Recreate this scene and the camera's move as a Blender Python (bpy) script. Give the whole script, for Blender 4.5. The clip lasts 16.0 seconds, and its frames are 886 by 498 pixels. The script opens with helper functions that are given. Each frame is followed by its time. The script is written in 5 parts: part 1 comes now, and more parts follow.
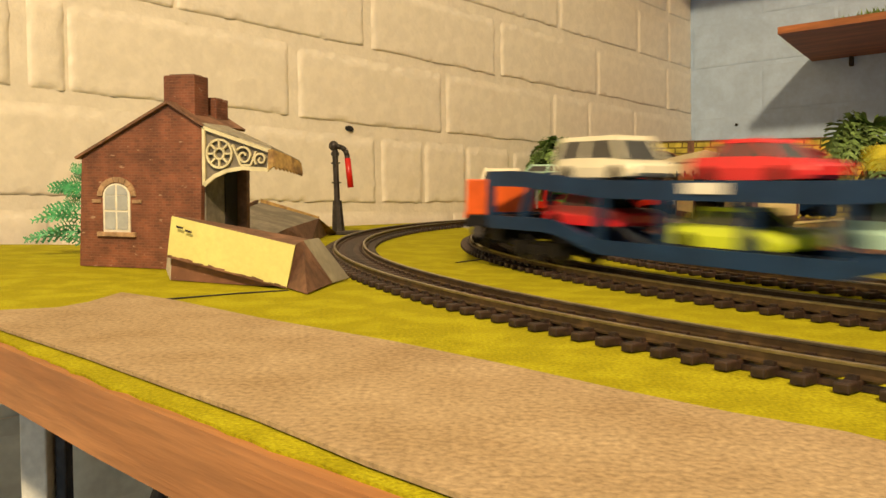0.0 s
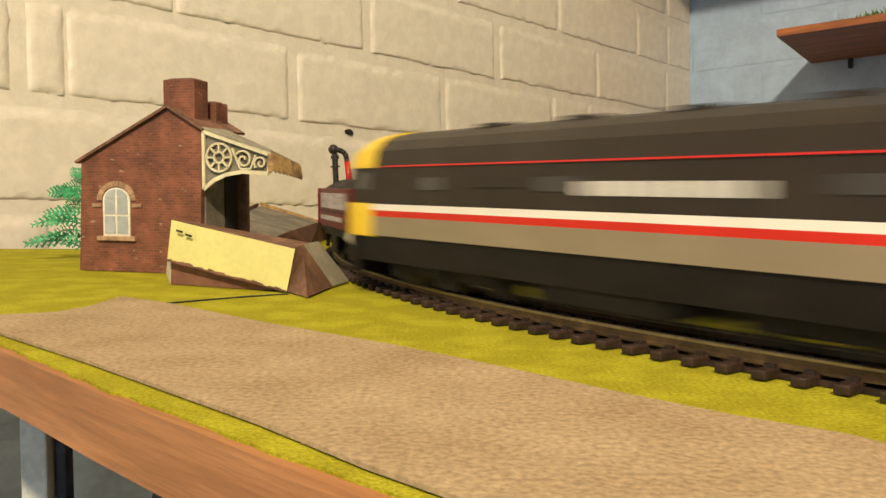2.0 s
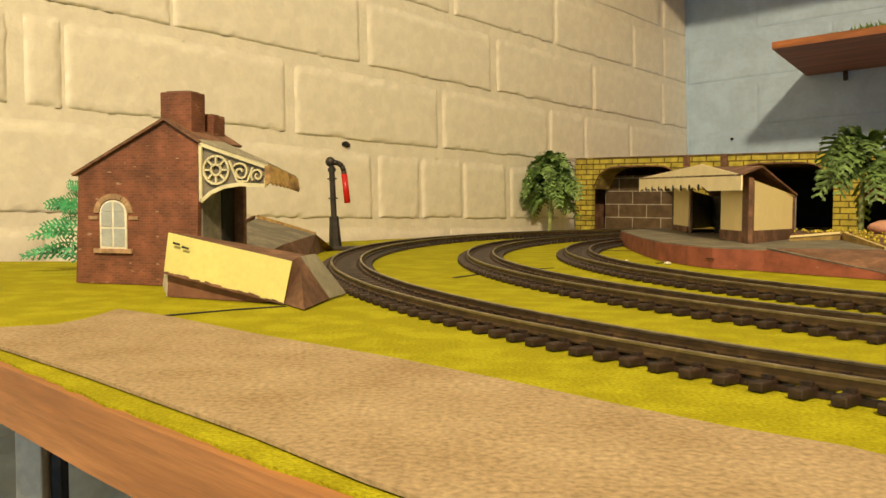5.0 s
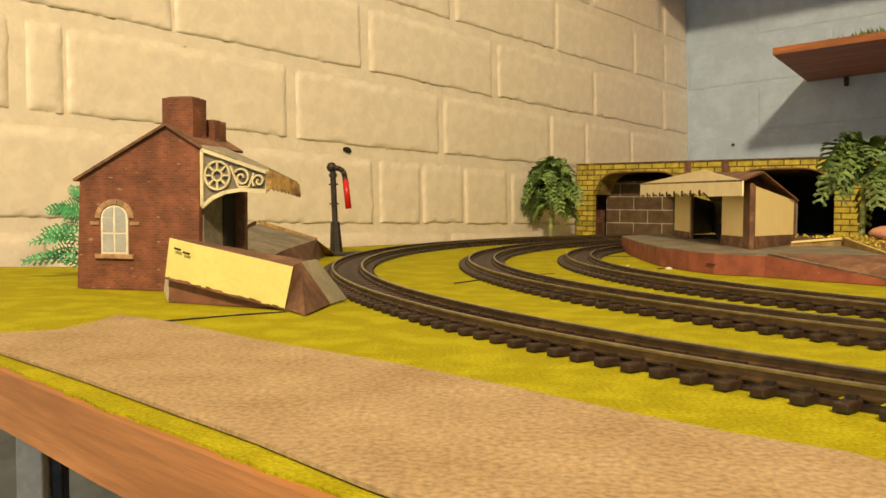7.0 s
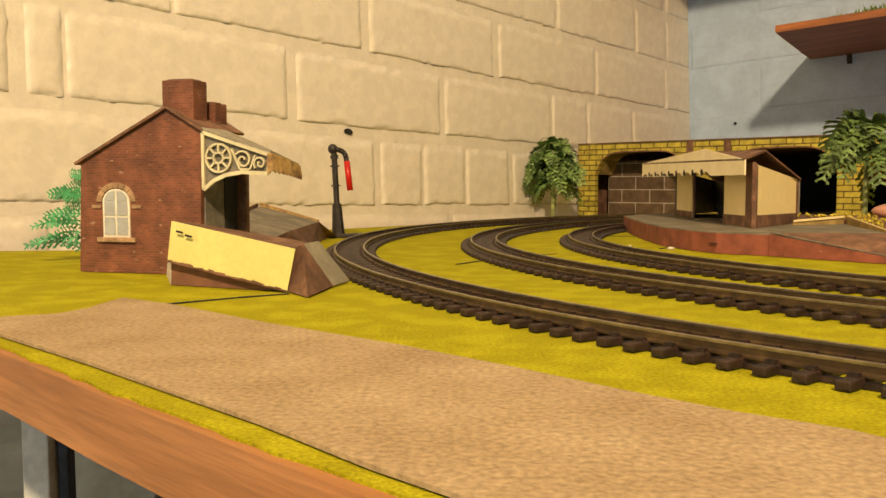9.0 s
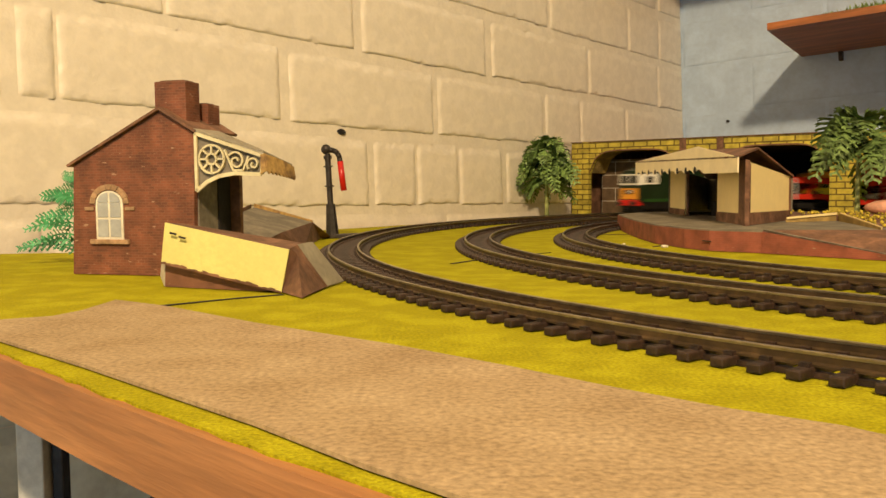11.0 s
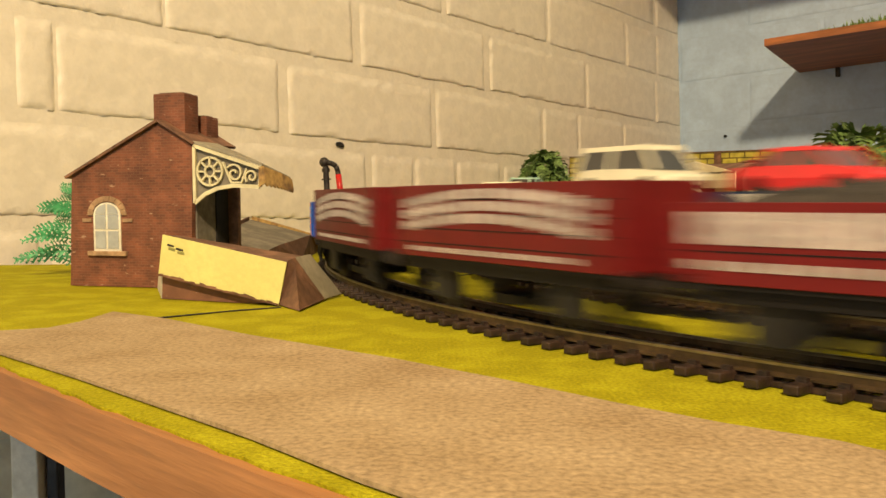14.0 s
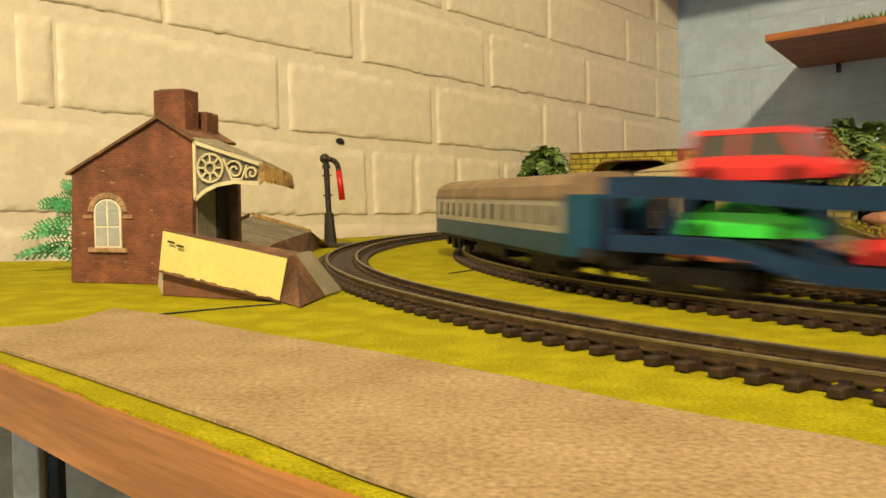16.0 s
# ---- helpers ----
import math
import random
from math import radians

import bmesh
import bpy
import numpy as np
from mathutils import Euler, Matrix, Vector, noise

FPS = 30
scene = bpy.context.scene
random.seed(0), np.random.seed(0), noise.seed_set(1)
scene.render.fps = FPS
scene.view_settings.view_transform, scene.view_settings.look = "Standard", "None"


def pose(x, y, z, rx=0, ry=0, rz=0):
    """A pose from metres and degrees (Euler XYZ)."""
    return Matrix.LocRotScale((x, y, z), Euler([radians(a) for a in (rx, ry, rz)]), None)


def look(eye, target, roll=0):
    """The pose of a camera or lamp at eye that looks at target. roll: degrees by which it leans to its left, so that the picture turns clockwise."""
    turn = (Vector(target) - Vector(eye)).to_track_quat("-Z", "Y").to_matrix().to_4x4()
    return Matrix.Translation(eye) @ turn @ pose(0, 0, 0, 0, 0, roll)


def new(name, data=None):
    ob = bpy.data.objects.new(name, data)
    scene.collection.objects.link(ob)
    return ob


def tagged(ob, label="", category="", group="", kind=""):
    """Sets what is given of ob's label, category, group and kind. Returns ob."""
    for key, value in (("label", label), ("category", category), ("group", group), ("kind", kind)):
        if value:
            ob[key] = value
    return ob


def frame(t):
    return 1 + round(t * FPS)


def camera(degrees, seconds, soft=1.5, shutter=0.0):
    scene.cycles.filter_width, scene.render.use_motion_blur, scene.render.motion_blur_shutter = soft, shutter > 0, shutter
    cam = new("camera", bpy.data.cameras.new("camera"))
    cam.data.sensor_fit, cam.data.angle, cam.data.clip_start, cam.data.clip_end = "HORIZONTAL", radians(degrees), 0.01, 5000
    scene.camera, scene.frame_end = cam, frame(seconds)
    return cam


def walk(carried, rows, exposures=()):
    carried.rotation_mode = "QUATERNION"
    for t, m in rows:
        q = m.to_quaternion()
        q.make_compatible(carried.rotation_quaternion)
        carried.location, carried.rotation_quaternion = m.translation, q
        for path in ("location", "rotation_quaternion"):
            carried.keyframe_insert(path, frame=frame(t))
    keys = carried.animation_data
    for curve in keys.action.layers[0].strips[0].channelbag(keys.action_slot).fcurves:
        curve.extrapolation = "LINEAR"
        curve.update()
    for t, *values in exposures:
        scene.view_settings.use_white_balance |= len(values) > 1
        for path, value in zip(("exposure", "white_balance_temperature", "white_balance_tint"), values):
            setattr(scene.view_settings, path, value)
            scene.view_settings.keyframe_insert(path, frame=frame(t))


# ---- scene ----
MM = 0.001
EYE = (0.0, 0.0, 0.040)

# ---- camera: a phone lying at the edge of the baseboard, shaking a little ----
cam = camera(52.8, 16.0, 1.5, 0.7)
SHAKE = [
    (0, 0.14, -4.17, 0.49),
    (0.5, 0.22, -4.33, 0.37),
    (1, 0.31, -5.21, 0.34),
    (1.5, 0.17, -4.15, 0.37),
    (2, 0.14, -3.97, 0.31),
    (2.5, 0.05, -4.19, 0.28),
    (3, -0.03, -3.70, 0.25),
    (3.5, -0.06, -3.86, 0.35),
    (4, -0.10, -3.44, 0.30),
    (6.5, 0.02, -3.06, 0.18),
    (7, 0.02, -2.84, 0.27),
    (7.5, 0.00, -2.48, 0.35),
    (8, -0.01, -3.07, 0.30),
    (8.5, 0.15, -3.98, 0.07),
    (9, 0.15, -4.05, -0.13),
    (11.5, -0.25, -4.08, -0.55),
    (12, -0.24, -3.59, -0.38),
    (12.5, -0.24, -4.15, -0.53),
    (13, -0.29, -3.80, -0.45),
    (13.5, -0.38, -3.64, -0.31),
    (14, -0.38, -3.22, -0.24),
    (14.5, -0.36, -3.41, -0.07),
    (15, -0.35, -3.58, -0.10),
    (15.5, -0.41, -3.70, -0.25),
    (16, -0.35, -3.46, -0.29),
]


def aim(yaw, pitch, roll):
    return Matrix.Translation(EYE) @ pose(0, 0, 0, 0, 0, yaw) @ pose(0, 0, 0, 90 + pitch) @ pose(0, 0, 0, 0, 0, roll)


# the film camera's own white balance drifts while the outer train fills its view
BALANCE = [(0, 0, 6500, 10), (1.0, 0, 6400, 10), (1.6, 0, 5900, 9), (2.2, 0, 5350, 8), (3.6, 0, 5300, 6), (4.2, 0, 5700, 2), (6.3, 0, 6400, 7), (9.2, 0, 6600, 12), (12.8, 0, 6600, 12), (14.4, 0, 6350, 8), (15.4, 0, 6500, 10), (16, 0, 6400, 3)]
walk(cam, [(t, aim(a, b, c)) for t, a, b, c in SHAKE], BALANCE)

# ---- the room's frame: x along the long wall to the corner, y to the long wall, z up from the eye ----
PSI = 39.076
TX, TY = -0.0429, -0.0228
_s, _c = math.sin(radians(PSI)), math.cos(radians(PSI))
_t = Matrix(((1, 0, TY), (0, 1, -TX), (-TY, TX, 1)))
_u, _n, _k = (_t @ Vector((_s, _c, 0))).normalized(), (_t @ Vector((-_c, _s, 0))).normalized(), (_t @ Vector((0, 0, 1))).normalized()
ROOM = Matrix.Translation(EYE) @ Matrix((_u, _n, _k)).transposed().to_4x4()
WALL_Y, WALL_X = 0.6127, 1.3961

# ---- light: a dim cool sky light, an added cool fill, one warm room lamp ----
world = bpy.data.worlds.new("world")
scene.world = world
world.use_nodes = True
bg = world.node_tree.nodes["Background"]
bg.inputs[0].default_value = (0.62, 0.72, 0.9, 1)
bg.inputs[1].default_value = 0.05
LAMP_AT = ROOM @ Vector((-0.78, -0.62, 1.02))
lamp_data = bpy.data.lights.new("room_lamp", "AREA")
lamp_data.shape, lamp_data.size, lamp_data.energy, lamp_data.color = "DISK", 0.12, 42.0, (1.0, 0.735, 0.42)
lamp = new("room_lamp", lamp_data)
lamp.matrix_world = look(LAMP_AT, ROOM @ Vector((0.95, 0.3, 0.0)))
# added cool fill behind the camera, source unseen, to brighten under the board
fill_data = bpy.data.lights.new("cool_fill", "AREA")
fill_data.shape, fill_data.size, fill_data.size_y, fill_data.energy, fill_data.color = "RECTANGLE", 0.8, 1.4, 5.0, (0.50, 0.8, 1.0)
fill_light = new("cool_fill", fill_data)
fill_light.matrix_world = look(ROOM @ Vector((-1.59, -0.35, -0.03)), ROOM @ Vector((0.3, 0.6, -0.25)))


# ---- materials ----
def mat(name, colour, rough=0.6, metal=0.0, var=0.12, scale=60.0, bump=0.15, fine=400.0, second=None, mix=(0.45, 0.6), random_tint=0.0, spec=0.5, grain=None):
    m = bpy.data.materials.new(name)
    m.use_nodes = True
    nt = m.node_tree
    b = nt.nodes["Principled BSDF"]
    b.inputs["Roughness"].default_value, b.inputs["Metallic"].default_value = rough, metal
    b.inputs["Specular IOR Level"].default_value = spec
    tc = nt.nodes.new("ShaderNodeTexCoord")
    n1, n2 = nt.nodes.new("ShaderNodeTexNoise"), nt.nodes.new("ShaderNodeTexNoise")
    n1.inputs["Scale"].default_value, n2.inputs["Scale"].default_value = scale, fine
    n1.inputs["Detail"].default_value, n2.inputs["Detail"].default_value = 5, 4
    src = tc.outputs["Object"]
    if grain:
        vr, mp = nt.nodes.new("ShaderNodeVectorRotate"), nt.nodes.new("ShaderNodeMapping")
        vr.inputs["Angle"].default_value = radians(grain[0])
        mp.inputs["Scale"].default_value = grain[1:]
        nt.links.new(src, vr.inputs["Vector"])
        nt.links.new(vr.outputs[0], mp.inputs["Vector"])
        src = mp.outputs[0]
    for n in (n1, n2):
        nt.links.new(src, n.inputs["Vector"])
    r1 = nt.nodes.new("ShaderNodeValToRGB")
    r1.color_ramp.elements[0].position, r1.color_ramp.elements[1].position = mix
    c2 = second or tuple(min(1, c * (1 + 2 * var)) for c in colour)
    c1 = colour if second else tuple(c * (1 - var) for c in colour)
    r1.color_ramp.elements[0].color, r1.color_ramp.elements[1].color = (*c1, 1), (*c2, 1)
    nt.links.new(n1.outputs["Fac"], r1.inputs[0])
    mx = nt.nodes.new("ShaderNodeMix")
    mx.data_type, mx.blend_type = "RGBA", "MULTIPLY"
    mx.inputs["Factor"].default_value = 1.0
    mr = nt.nodes.new("ShaderNodeMapRange")
    mr.inputs["From Min"].default_value, mr.inputs["From Max"].default_value = 0.3, 0.7
    mr.inputs["To Min"].default_value, mr.inputs["To Max"].default_value = 1 - 1.5 * var, 1 + var
    nt.links.new(n2.outputs["Fac"], mr.inputs["Value"])
    nt.links.new(r1.outputs[0], mx.inputs[6])
    nt.links.new(mr.outputs[0], mx.inputs[7])
    out = mx.outputs[2]
    if random_tint:
        oi = nt.nodes.new("ShaderNodeObjectInfo")
        m2 = nt.nodes.new("ShaderNodeMapRange")
        m2.inputs["To Min"].default_value, m2.inputs["To Max"].default_value = 1 - random_tint, 1 + random_tint
        nt.links.new(oi.outputs["Random"], m2.inputs["Value"])
        m3 = nt.nodes.new("ShaderNodeMix")
        m3.data_type, m3.blend_type = "RGBA", "MULTIPLY"
        m3.inputs["Factor"].default_value = 1.0
        nt.links.new(out, m3.inputs[6])
        nt.links.new(m2.outputs[0], m3.inputs[7])
        out = m3.outputs[2]
    nt.links.new(out, b.inputs["Base Color"])
    if bump:
        bp = nt.nodes.new("ShaderNodeBump")
        bp.inputs["Strength"].default_value, bp.inputs["Distance"].default_value = min(1, bump * 3), 0.0006
        ad = nt.nodes.new("ShaderNodeMath")
        nt.links.new(n1.outputs["Fac"], ad.inputs[0])
        nt.links.new(n2.outputs["Fac"], ad.inputs[1])
        nt.links.new(ad.outputs[0], bp.inputs["Height"])
        nt.links.new(bp.outputs[0], b.inputs["Normal"])
    return m


def brickpaper(name, brick_a, brick_b, mortar, wide, high, joint=0.0004, rough=0.8, flecks=0.0):
    """Printed brick paper: flat print, so a pattern is what it really is."""
    m = mat(name, brick_a, rough)
    nt = m.node_tree
    b = nt.nodes["Principled BSDF"]
    tc = nt.nodes.new("ShaderNodeTexCoord")
    br = nt.nodes.new("ShaderNodeTexBrick")
    br.inputs["Scale"].default_value = 1.0
    br.inputs["Color1"].default_value, br.inputs["Color2"].default_value, br.inputs["Mortar"].default_value = (*brick_a, 1), (*brick_b, 1), (*mortar, 1)
    br.inputs["Mortar Size"].default_value, br.inputs["Brick Width"].default_value, br.inputs["Row Height"].default_value = joint, wide, high
    nt.links.new(tc.outputs["UV"], br.inputs["Vector"])
    no = nt.nodes.new("ShaderNodeTexNoise")
    no.inputs["Scale"].default_value, no.inputs["Detail"].default_value = 90, 6
    nt.links.new(tc.outputs["Object"], no.inputs["Vector"])
    mr = nt.nodes.new("ShaderNodeMapRange")
    mr.inputs["From Min"].default_value, mr.inputs["From Max"].default_value = 0.3, 0.7
    mr.inputs["To Min"].default_value, mr.inputs["To Max"].default_value = 0.6, 1.35
    nt.links.new(no.outputs["Fac"], mr.inputs["Value"])
    mx = nt.nodes.new("ShaderNodeMix")
    mx.data_type, mx.blend_type = "RGBA", "MULTIPLY"
    mx.inputs["Factor"].default_value = 1.0
    nt.links.new(br.outputs["Color"], mx.inputs[6])
    nt.links.new(mr.outputs[0], mx.inputs[7])
    out = mx.outputs[2]
    if flecks:
        # pale scuffs where the print has worn through
        fl = nt.nodes.new("ShaderNodeTexNoise")
        fl.inputs["Scale"].default_value, fl.inputs["Detail"].default_value = 420, 3
        mp = nt.nodes.new("ShaderNodeMapping")
        mp.inputs["Scale"].default_value = (0.45, 0.45, 1.3)
        nt.links.new(tc.outputs["Object"], mp.inputs["Vector"])
        nt.links.new(mp.outputs[0], fl.inputs["Vector"])
        rp = nt.nodes.new("ShaderNodeMapRange")
        rp.inputs["From Min"].default_value, rp.inputs["From Max"].default_value = flecks, flecks + 0.06
        nt.links.new(fl.outputs["Fac"], rp.inputs["Value"])
        m4 = nt.nodes.new("ShaderNodeMix")
        m4.data_type = "RGBA"
        m4.inputs[7].default_value = (0.33, 0.20, 0.13, 1)
        nt.links.new(rp.outputs[0], m4.inputs[0])
        nt.links.new(out, m4.inputs[6])
        out = m4.outputs[2]
    nt.links.new(out, b.inputs["Base Color"])
    return m


M = dict(
    cream=mat("cream_paint", (0.80, 0.735, 0.62), 0.42, var=0.025, scale=60, bump=0.2, fine=260),
    # lower wall colour with the cool light on it mixed in
    lowcool=mat("cool_light_tint", (0.68, 0.73, 0.66), 0.6, var=0.06, scale=25, bump=0.3, fine=140),
    blue=mat("pale_blue_paint", (0.46, 0.60, 0.80), 0.6, var=0.04, scale=25, bump=0.25, fine=140),
    grass=mat("flock_grass", (0.325, 0.300, 0.008), 0.95, var=0.2, scale=60, bump=0.3, fine=1100, second=(0.40, 0.375, 0.012), spec=0.1),
    tan=mat("tan_paper", (0.325, 0.236, 0.138), 0.95, var=0.2, scale=42, bump=0.17, fine=760, second=(0.43, 0.33, 0.21), mix=(0.28, 0.72), spec=0.1),
    ply=mat("plywood", (0.29, 0.118, 0.038), 0.6, var=0.12, scale=170, bump=0.15, fine=600, second=(0.41, 0.185, 0.066), mix=(0.3, 0.7), grain=(43.5, 0.06, 1, 1)),
    plydark=mat("shelf_wood", (0.33, 0.11, 0.032), 0.5, var=0.15, scale=60, bump=0.1, grain=(0, 1, 0.12, 1)),
    sleeper=mat("brown_plastic", (0.022, 0.011, 0.007), 0.6, var=0.25, scale=200, random_tint=0.2),
    rail=mat("tarnished_rail", (0.075, 0.047, 0.022), 0.55, 0.4, var=0.2, scale=120, bump=0.05),
    railtop=mat("bright_railhead", (0.30, 0.26, 0.20), 0.3, 0.9, var=0.1, scale=150, bump=0.03),
    brickp=brickpaper("brown_brick_paper", (0.205, 0.068, 0.033), (0.135, 0.047, 0.025), (0.19, 0.085, 0.048), 0.0032, 0.0012, 0.00013, flecks=0.655),
    yellowbrick=brickpaper("yellow_brick_paper", (0.50, 0.415, 0.055), (0.40, 0.325, 0.045), (0.12, 0.085, 0.016), 0.0178, 0.0066, 0.0008),
    greybrick=brickpaper("brown_block_paper", (0.13, 0.082, 0.045), (0.105, 0.066, 0.038), (0.42, 0.37, 0.30), 0.040, 0.0172, 0.0006),
    redbrick=brickpaper("red_platform_paper", (0.25, 0.070, 0.040), (0.225, 0.064, 0.038), (0.24, 0.078, 0.048), 0.003, 0.0012, 0.00012, flecks=0.70),
    card=mat("yellow_card", (0.68, 0.635, 0.225), 0.65, var=0.025, scale=50, bump=0.08),
    buff=mat("buff_card", (0.92, 0.77, 0.39), 0.7, var=0.015, scale=60, bump=0.08),
    greycard=mat("grey_card", (0.17, 0.15, 0.115), 0.8, var=0.15, scale=60, bump=0.1),
    browncard=mat("brown_card", (0.17, 0.085, 0.05), 0.8, var=0.2, scale=70, bump=0.15),
    soffit=mat("olive_soffit", (0.30, 0.215, 0.07), 0.8, var=0.2, scale=60),
    stone=mat("stone_print", (0.34, 0.215, 0.12), 0.8, var=0.15, scale=150),
    valance=mat("scuffed_ochre_card", (0.42, 0.27, 0.09), 0.8, var=0.25, scale=140, bump=0.1, second=(0.24, 0.14, 0.06)),
    palegrey=mat("pale_grey_card", (0.30, 0.27, 0.20), 0.75, var=0.08, scale=80),
    cellophane=mat("cloudy_tape", (0.52, 0.48, 0.40), 0.35, var=0.1, scale=60),
    ochre=mat("ochre_board", (0.36, 0.25, 0.085), 0.75, var=0.12, scale=80),
    scatter=mat("ochre_scatter", (0.42, 0.33, 0.03), 0.8, var=0.3, scale=300),
    creamcard=mat("cream_card", (0.90, 0.80, 0.55), 0.7, var=0.02, scale=60, bump=0.06),
    bone=mat("bone_card", (0.64, 0.59, 0.38), 0.7, var=0.06, scale=80),
    white=mat("white_card", (0.72, 0.68, 0.56), 0.6, var=0.06, scale=80),
    pane=mat("grey_pane", (0.40, 0.42, 0.42), 0.25, var=0.06, scale=60, bump=0.0),
    # near-black that stands in for shade in holes, gaps and openings
    dark=mat("shade_black", (0.012, 0.010, 0.009), 0.8, var=0.3, scale=60),
    black=mat("black_plastic", (0.009, 0.008, 0.008), 0.55, var=0.2, scale=150, spec=0.2),
    gear=mat("worn_grey_gear", (0.022, 0.021, 0.021), 0.55, var=0.25, scale=150, spec=0.3),
    iron=mat("dark_iron", (0.030, 0.024, 0.022), 0.5, 0.2, var=0.2, scale=150),
    red=mat("signal_red", (0.55, 0.012, 0.008), 0.35, var=0.06, bump=0.03),
    leaf=mat("fern_green", (0.15, 0.24, 0.07), 0.5, var=0.3, scale=150, random_tint=0.2),
    mint=mat("mint_fern", (0.06, 0.32, 0.13), 0.5, var=0.2, scale=150, random_tint=0.2),
    rust=mat("rust_leaf", (0.30, 0.10, 0.03), 0.6, var=0.2, scale=150),
    bark=mat("pale_stem", (0.30, 0.34, 0.12), 0.7, var=0.2, scale=150),
    offwhite=mat("off_white_paint", (0.66, 0.67, 0.62), 0.5, var=0.08, scale=40),
    steel=mat("grey_steel", (0.45, 0.46, 0.46), 0.45, 0.3, var=0.1),
    maroon=mat("maroon_wagon", (0.135, 0.009, 0.010), 0.45, var=0.1, scale=120, bump=0.05, spec=0.22),
    coal=mat("coal", (0.025, 0.020, 0.017), 0.7, var=0.4, scale=300, bump=0.6),
    print=mat("worn_white_print", (0.46, 0.41, 0.39), 0.6, var=0.2, scale=200),
    wblue=mat("bright_blue_wagon", (0.012, 0.082, 0.46), 0.4, var=0.1, scale=100, bump=0.04, spec=0.22),
    orange=mat("orange_paint", (0.62, 0.10, 0.013), 0.4, var=0.06, bump=0.03, spec=0.22),
    tred=mat("scarlet_frame", (0.55, 0.024, 0.010), 0.4, var=0.06, bump=0.03, spec=0.22),
    tblue=mat("navy_frame", (0.010, 0.034, 0.095), 0.4, var=0.1, bump=0.03, spec=0.22),
    cblue=mat("coach_blue", (0.018, 0.075, 0.13), 0.4, var=0.08, bump=0.03, spec=0.22),
    cgrey=mat("coach_grey", (0.42, 0.41, 0.36), 0.4, var=0.06, bump=0.03),
    croof=mat("coach_roof", (0.24, 0.165, 0.10), 0.55, var=0.12),
    hgreen=mat("loco_green", (0.008, 0.021, 0.009), 0.3, var=0.1, bump=0.02, spec=0.22),
    oroof=mat("olive_roof", (0.030, 0.034, 0.018), 0.5, var=0.2, bump=0.03, spec=0.22),
    lgreen=mat("lime_band", (0.020, 0.070, 0.014), 0.35, var=0.08, bump=0.02, spec=0.22),
    lyellow=mat("warning_yellow", (0.80, 0.56, 0.012), 0.35, var=0.04, bump=0.02),
    amber=mat("amber_panel", (0.72, 0.30, 0.02), 0.35, var=0.04, bump=0.02),
    lgrey=mat("executive_grey", (0.030, 0.024, 0.019), 0.4, var=0.1, bump=0.02, spec=0.22),
    beige=mat("executive_beige", (0.26, 0.215, 0.145), 0.4, var=0.05, bump=0.02, spec=0.22),
    lwhite=mat("gloss_white", (0.80, 0.78, 0.72), 0.3, var=0.03, bump=0.02),
    glass=mat("smoked_window", (0.05, 0.05, 0.05), 0.08, var=0.05, bump=0.0),
    vanred=mat("van_bauxite", (0.26, 0.045, 0.022), 0.5, var=0.12, scale=120, bump=0.05, spec=0.22),
    vanroof=mat("van_roof", (0.06, 0.03, 0.025), 0.6, var=0.15, spec=0.22),
    cyellow=mat("car_yellow", (0.78, 0.66, 0.02), 0.3, var=0.04, bump=0.02),
    clime=mat("car_lime", (0.60, 0.72, 0.03), 0.3, var=0.04, bump=0.02),
    cred=mat("car_red", (0.62, 0.02, 0.025), 0.3, var=0.04, bump=0.02),
    ccream=mat("car_cream", (0.72, 0.68, 0.52), 0.3, var=0.04, bump=0.02),
    cmint=mat("car_mint", (0.42, 0.66, 0.55), 0.3, var=0.04, bump=0.02),
    cgreen=mat("car_green", (0.05, 0.70, 0.06), 0.3, var=0.04, bump=0.02),
)


# ---- building helpers ----
def mesh_of(bm, name, material, smooth=False):
    me = bpy.data.meshes.new(name)
    bm.normal_update()
    bm.to_mesh(me)
    bm.free()
    me.materials.append(material)
    if smooth:
        for p in me.polygons:
            p.use_smooth = True
    return me


def part(name, bm, material, parent=None, label="", at=None, smooth=False, uv=False):
    me = mesh_of(bm, name, material, smooth)
    if uv:
        box_uv(me)
    ob = new(name, me)
    ob.parent = parent
    if at is not None:
        ob.matrix_basis = at
    if label:
        tagged(ob, label)
    return ob


def piece(name, me, parent, m):
    ob = new(name, me)
    ob.parent = parent
    ob.matrix_basis = m
    return ob


def box_uv(me):
    lay = me.uv_layers.new(name="uv")
    for p in me.polygons:
        n = p.normal
        for li in p.loop_indices:
            v = me.vertices[me.loops[li].vertex_index].co
            if abs(n.z) > 0.8:
                uv = (v.x, v.y)
            elif abs(n.x) > abs(n.y):
                uv = (v.y, v.z)
            else:
                uv = (v.x, v.z)
            lay.data[li].uv = uv


def box(bm, x0, x1, y0, y1, z0, z1, bevel=0.0, m=None):
    r = bmesh.ops.create_cube(bm, size=1.0)
    mm = Matrix.Translation(((x0 + x1) / 2, (y0 + y1) / 2, (z0 + z1) / 2)) @ Matrix.Diagonal((x1 - x0, y1 - y0, z1 - z0, 1))
    bmesh.ops.transform(bm, matrix=(m @ mm) if m else mm, verts=r["verts"])
    if bevel:
        es = list({e for v in r["verts"] for e in v.link_edges})
        bmesh.ops.bevel(bm, geom=es, offset=bevel, segments=2, affect="EDGES", profile=0.5)
    return bm


def boxed(*a, **k):
    return box(bmesh.new(), *a, **k)


